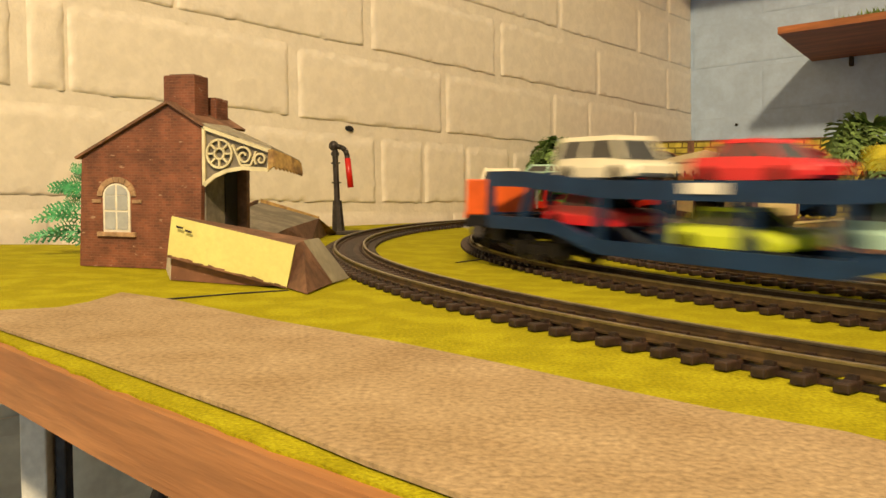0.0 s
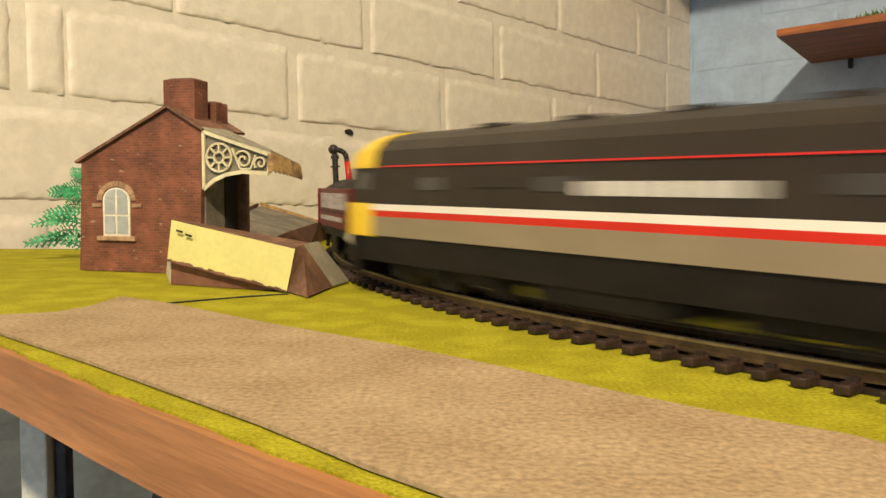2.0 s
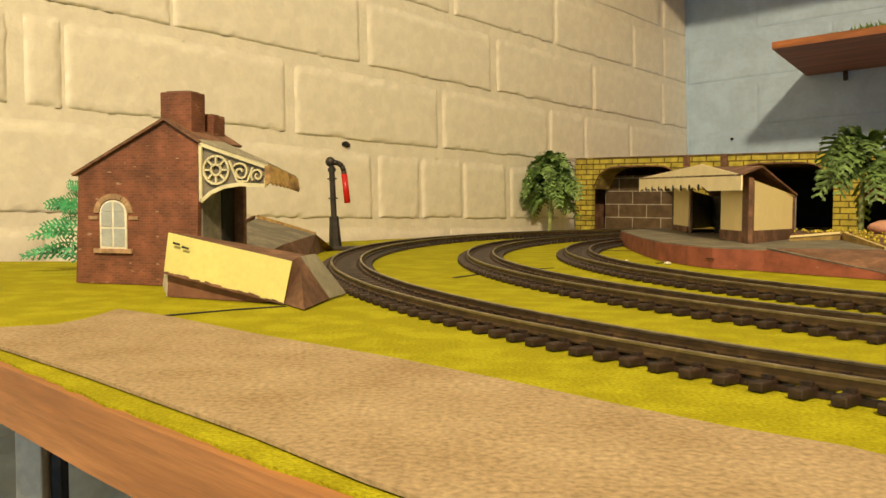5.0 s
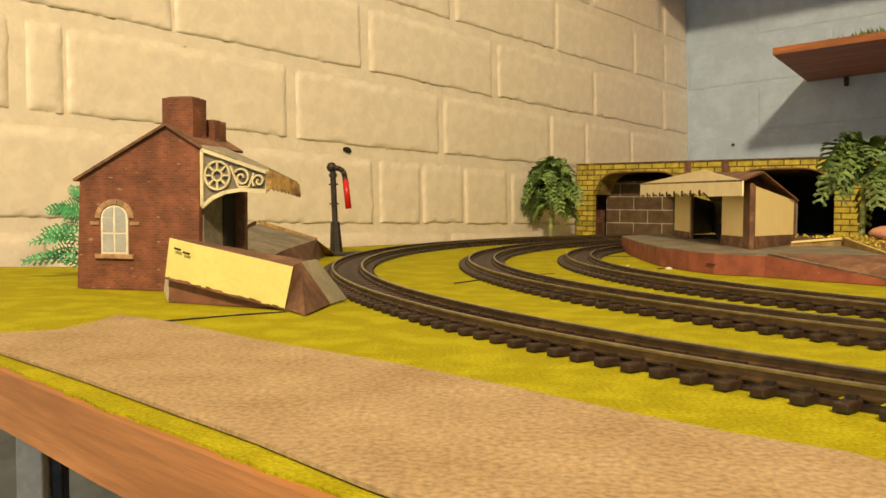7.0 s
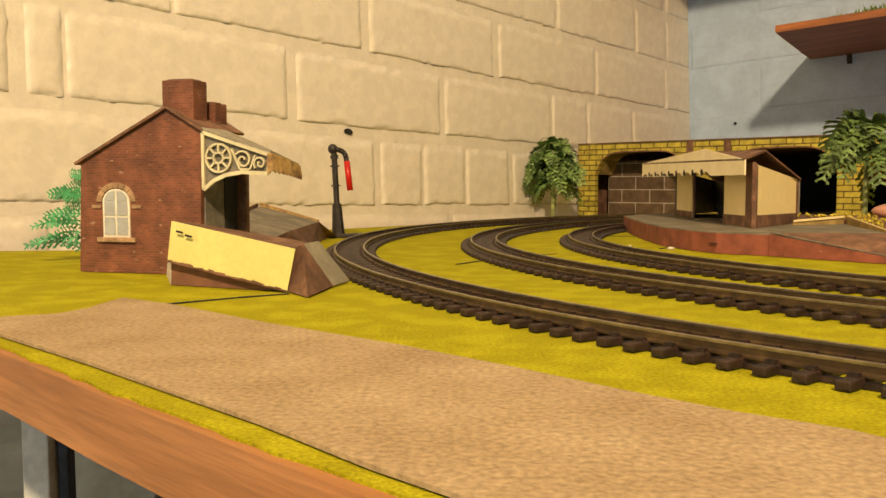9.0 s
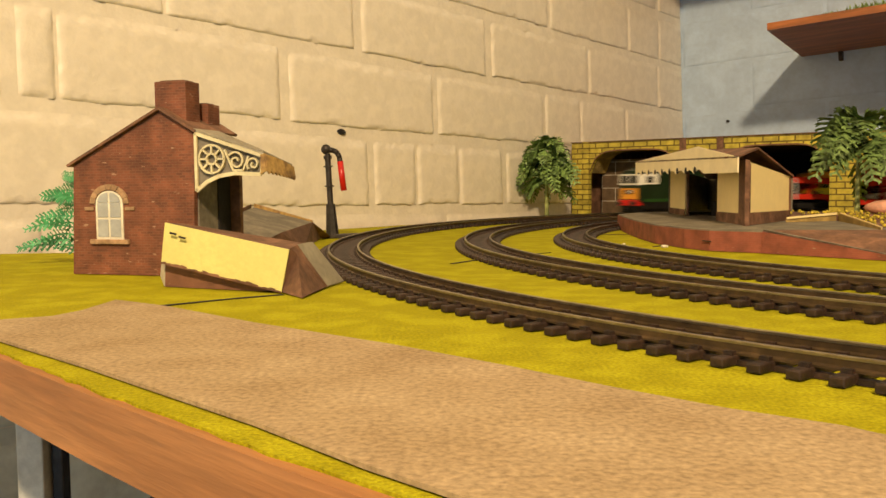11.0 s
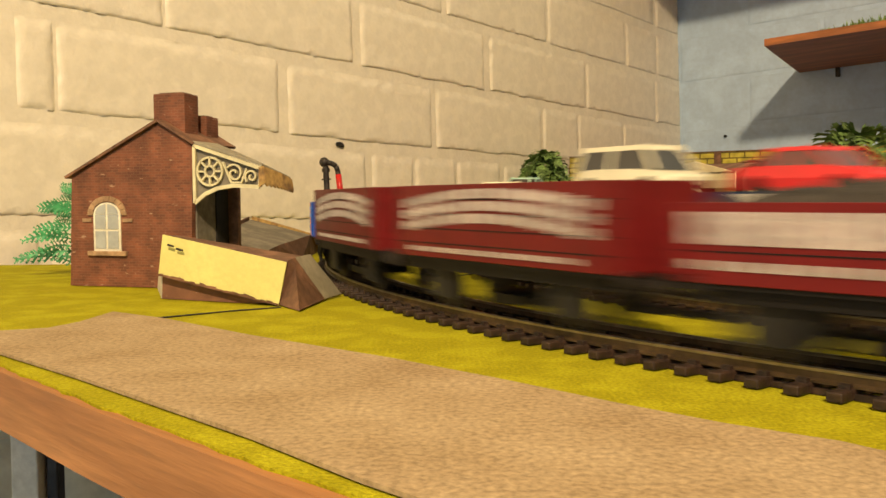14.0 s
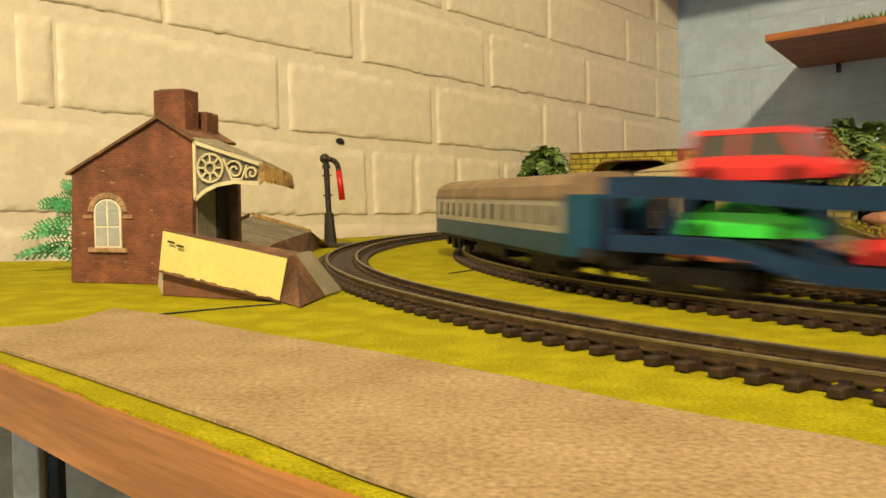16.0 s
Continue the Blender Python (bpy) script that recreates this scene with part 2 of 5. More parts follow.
def cyl(bm, p0, p1, r0, r1=None, n=12):
    p0, p1 = Vector(p0), Vector(p1)
    d = p1 - p0
    r = bmesh.ops.create_cone(bm, cap_ends=True, segments=n, radius1=r0, radius2=r0 if r1 is None else r1, depth=d.length)
    q = d.to_track_quat("Z", "Y").to_matrix().to_4x4()
    bmesh.ops.transform(bm, matrix=Matrix.Translation((p0 + p1) / 2) @ q, verts=r["verts"])
    return bm


def prism(bm, pts, z0, z1, m=None):
    """A closed outline (x, y) raised from z0 to z1."""
    f0 = [bm.verts.new((m @ Vector((x, y, z0))) if m else (x, y, z0)) for x, y in pts]
    f1 = [bm.verts.new((m @ Vector((x, y, z1))) if m else (x, y, z1)) for x, y in pts]
    k = len(pts)
    bm.faces.new(f0[::-1]), bm.faces.new(f1)
    for i in range(k):
        bm.faces.new((f0[i], f0[(i + 1) % k], f1[(i + 1) % k], f1[i]))
    bmesh.ops.recalc_face_normals(bm, faces=bm.faces)
    return bm


def loft(bm, rings, caps=True):
    vs = [[bm.verts.new(p) for p in r] for r in rings]
    k = len(rings[0])
    for a, b in zip(vs, vs[1:]):
        for i in range(k):
            bm.faces.new((a[i], a[(i + 1) % k], b[(i + 1) % k], b[i]))
    if caps:
        bm.faces.new(vs[0][::-1]), bm.faces.new(vs[-1])
    bmesh.ops.recalc_face_normals(bm, faces=bm.faces)
    return bm


def thing(name, label, category, group="", kind="", at=None):
    ob = new(name)
    ob.empty_display_size = 0.01
    if at is not None:
        ob.matrix_basis = at
    return tagged(ob, label, category, group, kind)


STRETCH_X = Matrix(((0, 0, 1, 0), (1, 0, 0, 0), (0, 1, 0, 0), (0, 0, 0, 1)))  # outline (x, y) -> (y, z), raised along x
STRETCH_Y = Matrix(((1, 0, 0, 0), (0, 0, -1, 0), (0, 1, 0, 0), (0, 0, 0, 1)))  # outline (x, y) -> (x, z), raised along -y

# ---- the room ----
def brick_mesh(name, L, H, T, seed, material, n_x, n_z):
    """A thickly painted brick face: worn ragged arrises, a soft rolled top, a sharper lower edge."""
    e = .0016
    inner_x = [L * i / n_x for i in range(1, n_x)]
    inner_z = [H * i / n_z for i in range(1, n_z)]
    xs = [0, e, e * 2] + [x for x in inner_x if e * 3 < x < L - e * 3] + [L - e * 2, L - e, L]
    zs = [0, e * .7, e * 1.5] + [z for z in inner_z if e * 2.2 < z < H - e * 4.5] + [H - e * 3.6, H - e * 2.2, H - e, H]
    ease = lambda f: 0 if f <= 0 else 1 if f >= 1 else f * f * (3 - 2 * f)
    off = Vector((seed * 3.7, seed * 1.9, 0))
    verts, faces = [], []
    for x in xs:
        for z in zs:
            q = Vector((x, z, 0))
            rag = noise.noise(q * 95 + off) * .0016 + noise.noise(q * 260 + off) * .0009
            side = ease((min(x, L - x) + rag * 1.3) / .0034)
            low = ease((z + rag * 1.2) / .0013)
            top = ease((H - z + rag * 2) / .0095)
            lump = noise.noise(q * 22 + off) * .00045 + noise.noise(q * 75 + off) * .00028
            crumb = max(0, noise.noise(q * 170 + off * 2) - .38) * .0022 * (1.4 - low)
            verts.append((x, -(T + lump) * side * low * top - crumb, z + noise.noise(Vector((x * 16, seed * 2.3, z * 3))) * .0016))
    k = len(zs)
    for i in range(len(xs) - 1):
        for j in range(k - 1):
            a = i * k + j
            faces.append((a, a + k, a + k + 1, a + 1))
    me = bpy.data.meshes.new(name)
    me.from_pydata(verts, [], faces)
    me.materials.append(material)
    for p in me.polygons:
        p.use_smooth = True
    return me


def room():
    z_low, z_high = -0.75, 1.7
    long_wall = part("wall_long", boxed(-1.6, WALL_X + 0.2, WALL_Y, WALL_Y + 0.1, z_low, z_high), M["cream"], None, at=ROOM)
    tagged(long_wall, "cream-painted brick wall with thick soft mortar joints", "wall", kind="structure")
    end_wall = part("wall_end", boxed(WALL_X, WALL_X + 0.1, -1.8, WALL_Y, z_low, z_high), M["blue"], None, at=ROOM)
    tagged(end_wall, "pale blue painted brick wall behind the layout", "wall", kind="structure")
    for nm, b in (("wall_back", (-1.7, -1.6, -1.9, -0.76, z_low, z_high)), ("wall_back_side", (-1.7, -1.6, 0.06, WALL_Y + 0.1, z_low, z_high)), ("wall_back_head", (-1.7, -1.6, -0.76, 0.06, 0.69, z_high)), ("wall_side", (-1.6, WALL_X + 0.1, -1.9, -1.8, z_low, z_high))):
        tagged(part(nm, boxed(*b), M["cream"], None, at=ROOM), "plain cream painted wall", "wall", kind="structure")
    tagged(part("floor", boxed(-1.7, WALL_X + 0.1, -1.9, WALL_Y + 0.1, z_low - 0.05, z_low), M["greycard"], None, at=ROOM), "grey concrete floor", "floor", kind="structure")
    tagged(part("ceiling", boxed(-1.7, WALL_X + 0.1, -1.9, WALL_Y + 0.1, z_high, z_high + 0.05), M["white"], None, at=ROOM), "plain white ceiling", "ceiling", kind="structure")
    z0 = 0.2469
    rng = random.Random(4)
    # upright joints of the courses in view: (place, width)
    joints = {0: ((0.095, .009), (0.318, .009), (0.527, .009), (0.7766, .009), (0.99, .005), (1.2077, .005), (1.3108, .004)),
              1: ((0.19, .009), (0.418, .003), (0.6363, .011), (0.8545, .012), (1.0873, .004), (1.3034, .005)),
              2: ((0.07, .009), (0.293, .012), (0.3272, .0025), (0.5398, .011), (0.7532, .008), (0.9725, .005), (1.0624, .003), (1.1935, .004)),
              3: ((0.21, .009), (0.43, .009), (0.6489, .009), (0.7183, .0035), (0.7914, .003), (0.8799, .009), (1.0, .006), (1.11, .006), (1.23, .006))}
    for i in range(-3, 9):
        z = z0 - 0.075 * i
        marks = joints.get(i) or tuple(((0.092 if i % 2 == 0 else 0.191) + .2235 * k, .009) for k in range(6))
        marks = ((marks[0][0] - .2235, .009),) + marks + ((WALL_X, .002),)
        for (a, wa), (b, wb) in zip(marks, marks[1:]):
            x0, x1 = a + wa / 2, b - wb / 2
            fine = 0 <= i <= 3 and x1 > .25
            me = brick_mesh("brick", x1 - x0, 0.0645, 0.0019, rng.uniform(0, 90), M["cream"] if i < 5 else M["lowcool"], max(6, int((x1 - x0) / .0034)) if fine else 10, 20 if fine else 7)
            piece("brick", me, long_wall, Matrix.Translation((x0, WALL_Y, z + rng.uniform(-.001, .001))))
    eshapes = [brick_mesh("brick", 0.2195, 0.0690, 0.0011, 20 + k, M["blue"], 40, 14) for k in range(4)]
    turn = pose(0, 0, 0, 0, 0, -90)
    for i in range(-3, 5):
        z = z0 - 0.075 * i - 0.004
        for k in range(6):
            y = WALL_Y - 0.004 - 0.225 * k - (0.1125 if i % 2 else 0)
            piece("brick", eshapes[rng.randrange(4)], end_wall, Matrix.Translation((WALL_X, y, z)) @ turn)
    # the cool light under the board is put into this grey-green wall colour
    low = part("wall_dado", boxed(-1.6, WALL_X, WALL_Y - .0006, WALL_Y - .0001, z_low, -0.1290), M["lowcool"], None, at=ROOM)
    tagged(low, "lower brickwork under the board, cool light put into its grey-green colour", "wall", kind="structure")
    hole = bmesh.new()
    bmesh.ops.create_icosphere(hole, subdivisions=2, radius=0.0048)
    bmesh.ops.scale(hole, vec=(1.2, 0.4, 0.6), verts=hole.verts)
    for q in hole.verts:
        q.co *= 1 + .35 * noise.noise(q.co * 300)
    tagged(part("wall_hole", hole, M["dark"], None, at=ROOM @ Matrix.Translation((0.609, WALL_Y - 0.0015, 0.0912))), "dark crumbled hole in a mortar joint", "hole")
    nail = bmesh.new()
    cyl(nail, (0, 0, 0), (-0.004, 0, 0), 0.002)
    tagged(part("wall_plug", nail, M["dark"], None, at=ROOM @ Matrix.Translation((WALL_X - 0.0016, 0.535, 0.148))), "small dark screw hole in the blue wall", "plug")


room()


def shelf():
    s = thing("wall_shelf", "orange-brown wooden shelf board on the blue wall", "shelf", at=ROOM)
    bm = bmesh.new()
    prism(bm, [(WALL_X - 0.003, 0.420), (WALL_X - 0.24, 0.391), (WALL_X - 0.24, -1.2), (WALL_X - 0.003, -1.2)], 0.2330, 0.2420)
    part("board", bm, M["plydark"], s)
    bm = bmesh.new()
    box(bm, WALL_X - 0.009, WALL_X - 0.003, 0.361, 0.367, 0.2190, 0.2330, .0008)
    part("bracket", bm, M["iron"], s)
    # unseen board above the view, added to shade the top of the blue wall
    t = thing("wall_shelf", "unseen upper board added to cast a shadow on the blue wall", "shelf", at=ROOM)
    bm = bmesh.new()
    prism(bm, [(WALL_X - 0.003, WALL_Y - 0.006), (WALL_X - 0.24, WALL_Y - 0.006), (WALL_X - 0.24, -1.2), (WALL_X - 0.003, -1.2)], 0.413, 0.425)
    part("board", bm, M["plydark"], t)
    rng = random.Random(8)
    me = bmesh.new()
    for i in range(2600):
        y = rng.uniform(-0.35, 0.335)
        x = WALL_X - 0.235 + rng.random() * 0.04
        h = rng.uniform(.003, .011) * min(1, (0.345 - y) / 0.06)
        a = rng.uniform(0, 6.28)
        v = [me.verts.new((x + .002 * math.cos(a), y + .002 * math.sin(a), 0.2421)), me.verts.new((x - .002 * math.cos(a), y - .002 * math.sin(a), 0.2421)), me.verts.new((x + .004 * math.cos(a + 1), y + .004 * math.sin(a + 1), 0.2421 + h))]
        me.faces.new(v)
    tagged(part("grass_mat", me, M["leaf"], None, at=ROOM), "dark green scatter grass along the shelf", "grass", kind="stuff")


shelf()

# ---- baseboard ----
N2, U2 = Vector((-_c, _s)), Vector((_s, _c))


def nu(n, u):
    v = N2 * n + U2 * u
    return (v.x, v.y)


def baseboard():
    edge = [(-0.385, 0.487), (-0.1067, 0.2137), (-0.0707, 0.1752), (-0.0189, 0.1223), (0.25, -0.137), (0.70, -0.57)]
    far = [nu(-0.9, 1.36), nu(0.600, 1.36), nu(0.600, 0.45), (-0.225, 0.560), (-0.32, 0.551)]
    b = thing("baseboard", "wooden baseboard of the model railway, sawn edge showing", "table", kind="structure")
    bm = prism(bmesh.new(), edge + far, -0.0148, -0.0006)
    part("board", bm, M["ply"], b)
    rng = random.Random(3)
    e2 = []
    pts = edge[:4]
    for (x0, y0), (x1, y1) in zip(pts, pts[1:]):
        for i in range(12):
            f = i / 12
            w = rng.uniform(-.0007, .0003)
            e2.append((x0 + (x1 - x0) * f + 0.0015 + w, y0 + (y1 - y0) * f + 0.0015 + w))
    bm = prism(bmesh.new(), e2 + [(x + .002, y + .002) for x, y in edge[3:]] + far, -0.0006, 0.0)
    tagged(part("ground", bm, M["grass"], None), "yellow-green flock grass mat covering the board", "grass", kind="structure")
    paper = [(-0.118, 0.234), (-0.0789, 0.1956), (-0.0515, 0.1671), (-0.031, 0.1459), (-0.0107, 0.1225), (0.16, -0.05), (0.28, -0.06), (0.14, 0.07), (0.0675, 0.1353), (0.0643, 0.1398), (0.0496, 0.1515),
             (0.0337, 0.1678), (0.0142, 0.1900), (-0.0114, 0.2169), (-0.0542, 0.2555), (-0.09, 0.2926), (-0.1133, 0.3107), (-0.1147, 0.2847), (-0.1189, 0.2716), (-0.14, 0.262)]
    bm = prism(bmesh.new(), paper, 0.0004, 0.0012)
    tagged(part("paper_strip", bm, M["tan"], None), "tan mottled paper strip curving beside the outer track", "paper")
    for pts, w in ((((-0.098, 0.297), (-0.074, 0.318), (-0.058, 0.3285)), 0.0012), (((0.006, 0.452), (0.035, 0.497), (0.065, 0.520)), 0.0009), (((0.135, 0.560), (0.155, 0.588)), 0.0009), (((0.115, 0.700), (0.15, 0.70)), .0009)):
        bm = bmesh.new()
        for (x0, y0), (x1, y1) in zip(pts, pts[1:]):
            d = (Vector((x1, y1)) - Vector((x0, y0))).normalized()
            s = Vector((-d.y, d.x)) * w
            prism(bm, [(x0 - s.x, y0 - s.y), (x1 - s.x * .6, y1 - s.y * .6), (x1 + s.x * .6, y1 + s.y * .6), (x0 + s.x, y0 + s.y)], 0.0001, 0.0004)
        tagged(part("ground_crack", bm, M["dark"], None), "dark split between two pieces of grass mat", "crack")
    rng = random.Random(5)
    bm = bmesh.new()
    for x, y, r in ((0.140, 0.553, .0016), (0.121, 0.584, .0008), (0.155, 0.40, .0008), (-0.04, 0.70, .0009)):
        q = bmesh.ops.create_icosphere(bm, subdivisions=1, radius=r)
        bmesh.ops.transform(bm, matrix=Matrix.Translation((x, y, r * .6)) @ Matrix.Diagonal((1.6, 1, .7, 1)), verts=q["verts"])
    tagged(part("white_crumb", bm, M["white"], None), "white crumbs lying on the grass mat", "crumb", kind="stuff")
    leg = thing("trestle", "pale grey steel trestle upright under the baseboard", "trestle")
    part("upright", boxed(-0.1435, -0.1345, 0.296, 0.304, -0.70, -0.0149, .0006), M["offwhite"], leg)
    part("dark_upright", boxed(-0.1335, -0.1295, 0.300, 0.306, -0.70, -0.0149, .0006), M["iron"], leg, "dark steel upright")
    bm = bmesh.new()
    cyl(bm, (-0.1300, 0.303, -0.16), (-0.080, 0.303, -0.0151), .003)
    part("brace", bm, M["iron"], leg, "dark diagonal brace")


baseboard()

# ---- tracks ----
CEN = Vector((0.5299, 0.5669))
R_OUT, R_MID, R_IN = 0.5876, 0.5050, 0.4386
RAIL_Z = 0.0055
STRAIGHT = 1.767
A0, A1 = 50.9, 230.9


def on_track(R, s):
    """Place and heading at the length s along an oval; s = 0 where the visible curve begins."""
    arc = math.pi * R
    lap = 2 * arc + 2 * STRAIGHT
    s %= lap
    a0, a1 = radians(A0), radians(A1)
    away = Vector((-math.sin(a0), math.cos(a0)))   # heading as the curve begins
    if s < arc:
        a = a0 + s / R
        return CEN + R * Vector((math.cos(a), math.sin(a))), Vector((-math.sin(a), math.cos(a)))
    if s < arc + STRAIGHT:
        p = CEN + R * Vector((math.cos(a1), math.sin(a1)))
        return p - away * (s - arc), -away
    c2 = CEN - away * STRAIGHT
    if s < 2 * arc + STRAIGHT:
        a = a1 + (s - arc - STRAIGHT) / R
        return c2 + R * Vector((math.cos(a), math.sin(a))), Vector((-math.sin(a), math.cos(a)))
    d = s - 2 * arc - STRAIGHT
    p = c2 + R * Vector((math.cos(a0), math.sin(a0)))
    return p + away * d, away


def track(R, label):
    t = thing("railway_track", label, "track", group="concentric tracks")
    a0, a1, n = radians(56), radians(236), 120
    for off, nm in ((0.00825, "rail"), (-0.00825, "rail")):
        for prof, m, zz in ((((-.0006, .0026), (.0006, .0026), (.0006, .0040), (.0003, .0045), (.0003, .0052), (-.0003, .0052), (-.0003, .0045), (-.0006, .0040)), M["rail"], 0),):
            rings = []
            for i in range(n + 1):
                a = a0 + (a1 - a0) * i / n
                rings.append([((R + off + x) * math.cos(a) + CEN.x, (R + off + x) * math.sin(a) + CEN.y, z) for x, z in ((-.0011, .0024), (.0011, .0024), (.0011, .0029), (.0004, .0033), (.0004, .0048), (-.0004, .0048), (-.0004, .0033), (-.0011, .0029))])
            r = part(nm, loft(bmesh.new(), rings), m, t)
            rings = []
            for i in range(n + 1):
                a = a0 + (a1 - a0) * i / n
                rings.append([((R + off + x) * math.cos(a) + CEN.x, (R + off + x) * math.sin(a) + CEN.y, z) for x, z in ((-.00055, .0047), (.00055, .0047), (.00055, .0053), (.0003, .0055), (-.0003, .0055), (-.00055, .0053))])
            part("railhead", loft(bmesh.new(), rings), M["railtop"], r)
    bm = bmesh.new()
    box(bm, -.0017, .0017, -.0150, .0150, 0.0002, .0024, .0004)
    for y in (-.00825, .00825):
        for sgn in (-1, 1):
            box(bm, -.0012, .0012, y + sgn * .0018 - .0007, y + sgn * .0018 + .0007, .0022, .0033)
    me = mesh_of(bm, "sleeper", M["sleeper"])
    step = 0.0086 / R
    a = a0 + step
    while a < a1:
        piece("sleeper", me, t, Matrix.Translation((CEN.x + R * math.cos(a), CEN.y + R * math.sin(a), 0)) @ Matrix.Rotation(a + math.pi / 2, 4, "Z"))
        a += step
    rings = []
    for off in (-0.0085, 0.0085):
        rr = []
        for i in range(n + 1):
            a = a0 + (a1 - a0) * i / n
            rr.append([((R + off + x) * math.cos(a) + CEN.x, (R + off + x) * math.sin(a) + CEN.y, z) for x, z in ((-.0012, .0002), (.0012, .0002), (.0012, .0014), (-.0012, .0014))])
        part("sleeper_web", loft(bmesh.new(), rr), M["sleeper"], t)
    return t


track(R_OUT, "outer curve of model track with brown plastic sleepers")
track(R_MID, "middle curve of model track with brown plastic sleepers")
track(R_IN, "inner curve of model track round the platform")


# ---- station building ----
def station():
    ex = Vector((0.96107, -0.27631))
    rot = math.degrees(math.atan2(ex.y, ex.x))
    h = thing("station_building", "card model station house in brown brick paper, canopy at one side", "building", at=Matrix.Translation((-0.1715, 0.4171, 0)) @ pose(0, 0, 0, 0, 0, rot))
    D = 0.034
    gable = [(0, 0.0003), (0.064, 0.0003), (0.0655, 0.0640), (0.0490, 0.0745), (0.0022, 0.0508)]
    bm = bmesh.new()
    prism(bm, gable, -D, 0.0, STRETCH_Y)
    part("wall", bm, M["brickp"], h, uv=True)
    # roof: two thin slopes with a small overhang
    def slope(a, b, thick, y0, y1):
        d = (Vector(b) - Vector(a)).normalized()
        nn = Vector((-d.y, d.x)) * thick
        if nn.y < 0:
            nn = -nn
        q = [a, b, (b[0] + nn.x, b[1] + nn.y), (a[0] + nn.x, a[1] + nn.y)]
        return prism(bmesh.new(), q, y0, y1, STRETCH_Y)
    part("roof", slope((0.0002, 0.0500), (0.0490, 0.0749), 0.0012, -D - .002, 0.002), M["browncard"], h)
    part("roof", slope((0.0490, 0.0749), (0.0668, 0.0643), 0.0012, -D - .002, 0.002), M["browncard"], h)
    # chimneys
    for x0, x1, y0, y1, z1 in ((0.0435, 0.0595, 0.004, 0.016, 0.0880), (0.0450, 0.0605, 0.021, 0.032, 0.0790)):
        bm = boxed(x0, x1, y0, y1, 0.058, z1, .0005)
        ch = part("chimney", bm, M["brickp"], h, uv=True)
        part("chimney_top", boxed(x0 + .002, x1 - .002, y0 + .002, y1 - .002, z1 - .0003, z1 + .0006), M["browncard"], ch)
    # window in the gable
    w = part("window", boxed(0.0138, 0.0282, -0.0006, 0.0, 0.0165, 0.033), M["white"], h, "white framed arched sash window")
    bm = bmesh.new()
    prism(bm, [(0.021 + 0.0072 * math.cos(a), 0.033 + 0.0060 * math.sin(a)) for a in [math.pi * i / 12 for i in range(13)]], 0.0, 0.0006, STRETCH_Y)
    part("window_arch", bm, M["white"], w)
    for x0, x1, z0, z1 in ((0.0149, 0.0204, 0.0178, 0.0258), (0.0216, 0.0271, 0.0178, 0.0258), (0.0149, 0.0204, 0.0268, 0.0334), (0.0216, 0.0271, 0.0268, 0.0334)):
        part("pane", boxed(x0, x1, -0.0009, -0.0006, z0, z1), M["pane"], w)
    for sgn in (-1, 1):
        bm = bmesh.new()
        pts = [(0.021 + sgn * 0.0006, 0.0337)] + [(0.021 + sgn * (0.0006 + 0.0054 * math.cos(a)), 0.0337 + 0.0044 * math.sin(a)) for a in [math.pi / 2 * i / 6 for i in range(7)]]
        prism(bm, pts, 0.0006, 0.0009, STRETCH_Y)
        part("pane", bm, M["pane"], w)
    part("sill", boxed(0.0108, 0.0312, -0.0016, 0.0, 0.0145, 0.0166, .0002), M["stone"], w)
    for x0, x1 in ((0.0078, 0.0127), (0.0293, 0.0342)):
        part("stone_block", boxed(x0, x1, -0.0007, 0.0, 0.0300, 0.0316), M["stone"], w)
    nst = 9
    for i in range(nst):
        a, b = math.pi * (i + .04) / nst, math.pi * (i + .96) / nst
        bm = prism(bmesh.new(), [(0.021 + r * math.cos(t), 0.033 + r * .86 * math.sin(t)) for r, t in ((.0076, a), (.0104, a), (.0104, b), (.0076, b))], 0.0, 0.0008, STRETCH_Y)
        part("arch_stone", bm, M["stone"], w)
    # grey wall and dark doorway under the canopy
    part("side_panel", boxed(0.0645, 0.0655, 0.003, D - .003, 0.0005, 0.060), M["greycard"], h)
    part("doorway", boxed(0.0655, 0.0661, 0.019, 0.030, 0.012, 0.047), M["dark"], h)
    part("back_post", boxed(0.0655, 0.0705, D - .003, D, 0.0005, 0.058), M["browncard"], h)
    # canopy: a thin warped slab from the wall to a drooping front edge
    def slab(name, pts, thick, m, parent, label=""):
        t = Vector(thick)
        return part(name, loft(bmesh.new(), [[Vector(q) for q in pts], [Vector(q) + t for q in pts]]), M[m], parent, label)
    c = slab("canopy", [(0.0660, -.0012, 0.0652), (0.0840, -.0012, 0.0600), (0.1000, -.0012, 0.0545), (0.1030, .021, 0.0492), (0.0850, .021, 0.0575), (0.0660, .021, 0.0652)], (0, 0, .0010), "palegrey", h, "grey-brown platform canopy, warped and drooping at the front")
    n = 9
    def lip(f):
        return Vector((0.1000 + .0030 * f + .0012 * math.sin(math.pi * f), -.001 + .022 * f, 0.0543 - .0052 * f)), 0.0462 - .0030 * f
    for k in range(n):
        (a, za), (b, zb) = lip(k / n), lip((k + 1) / n)
        m0 = (a + b) / 2
        pts = [(a.x, a.y, a.z), (b.x, b.y, b.z), (b.x + .0008, b.y, zb + .0010), (m0.x + .0010, m0.y, (za + zb) / 2 - .0004), (a.x + .0008, a.y, za + .0010)]
        slab("valance_tooth", pts, (.0008, 0, 0), "valance", c)
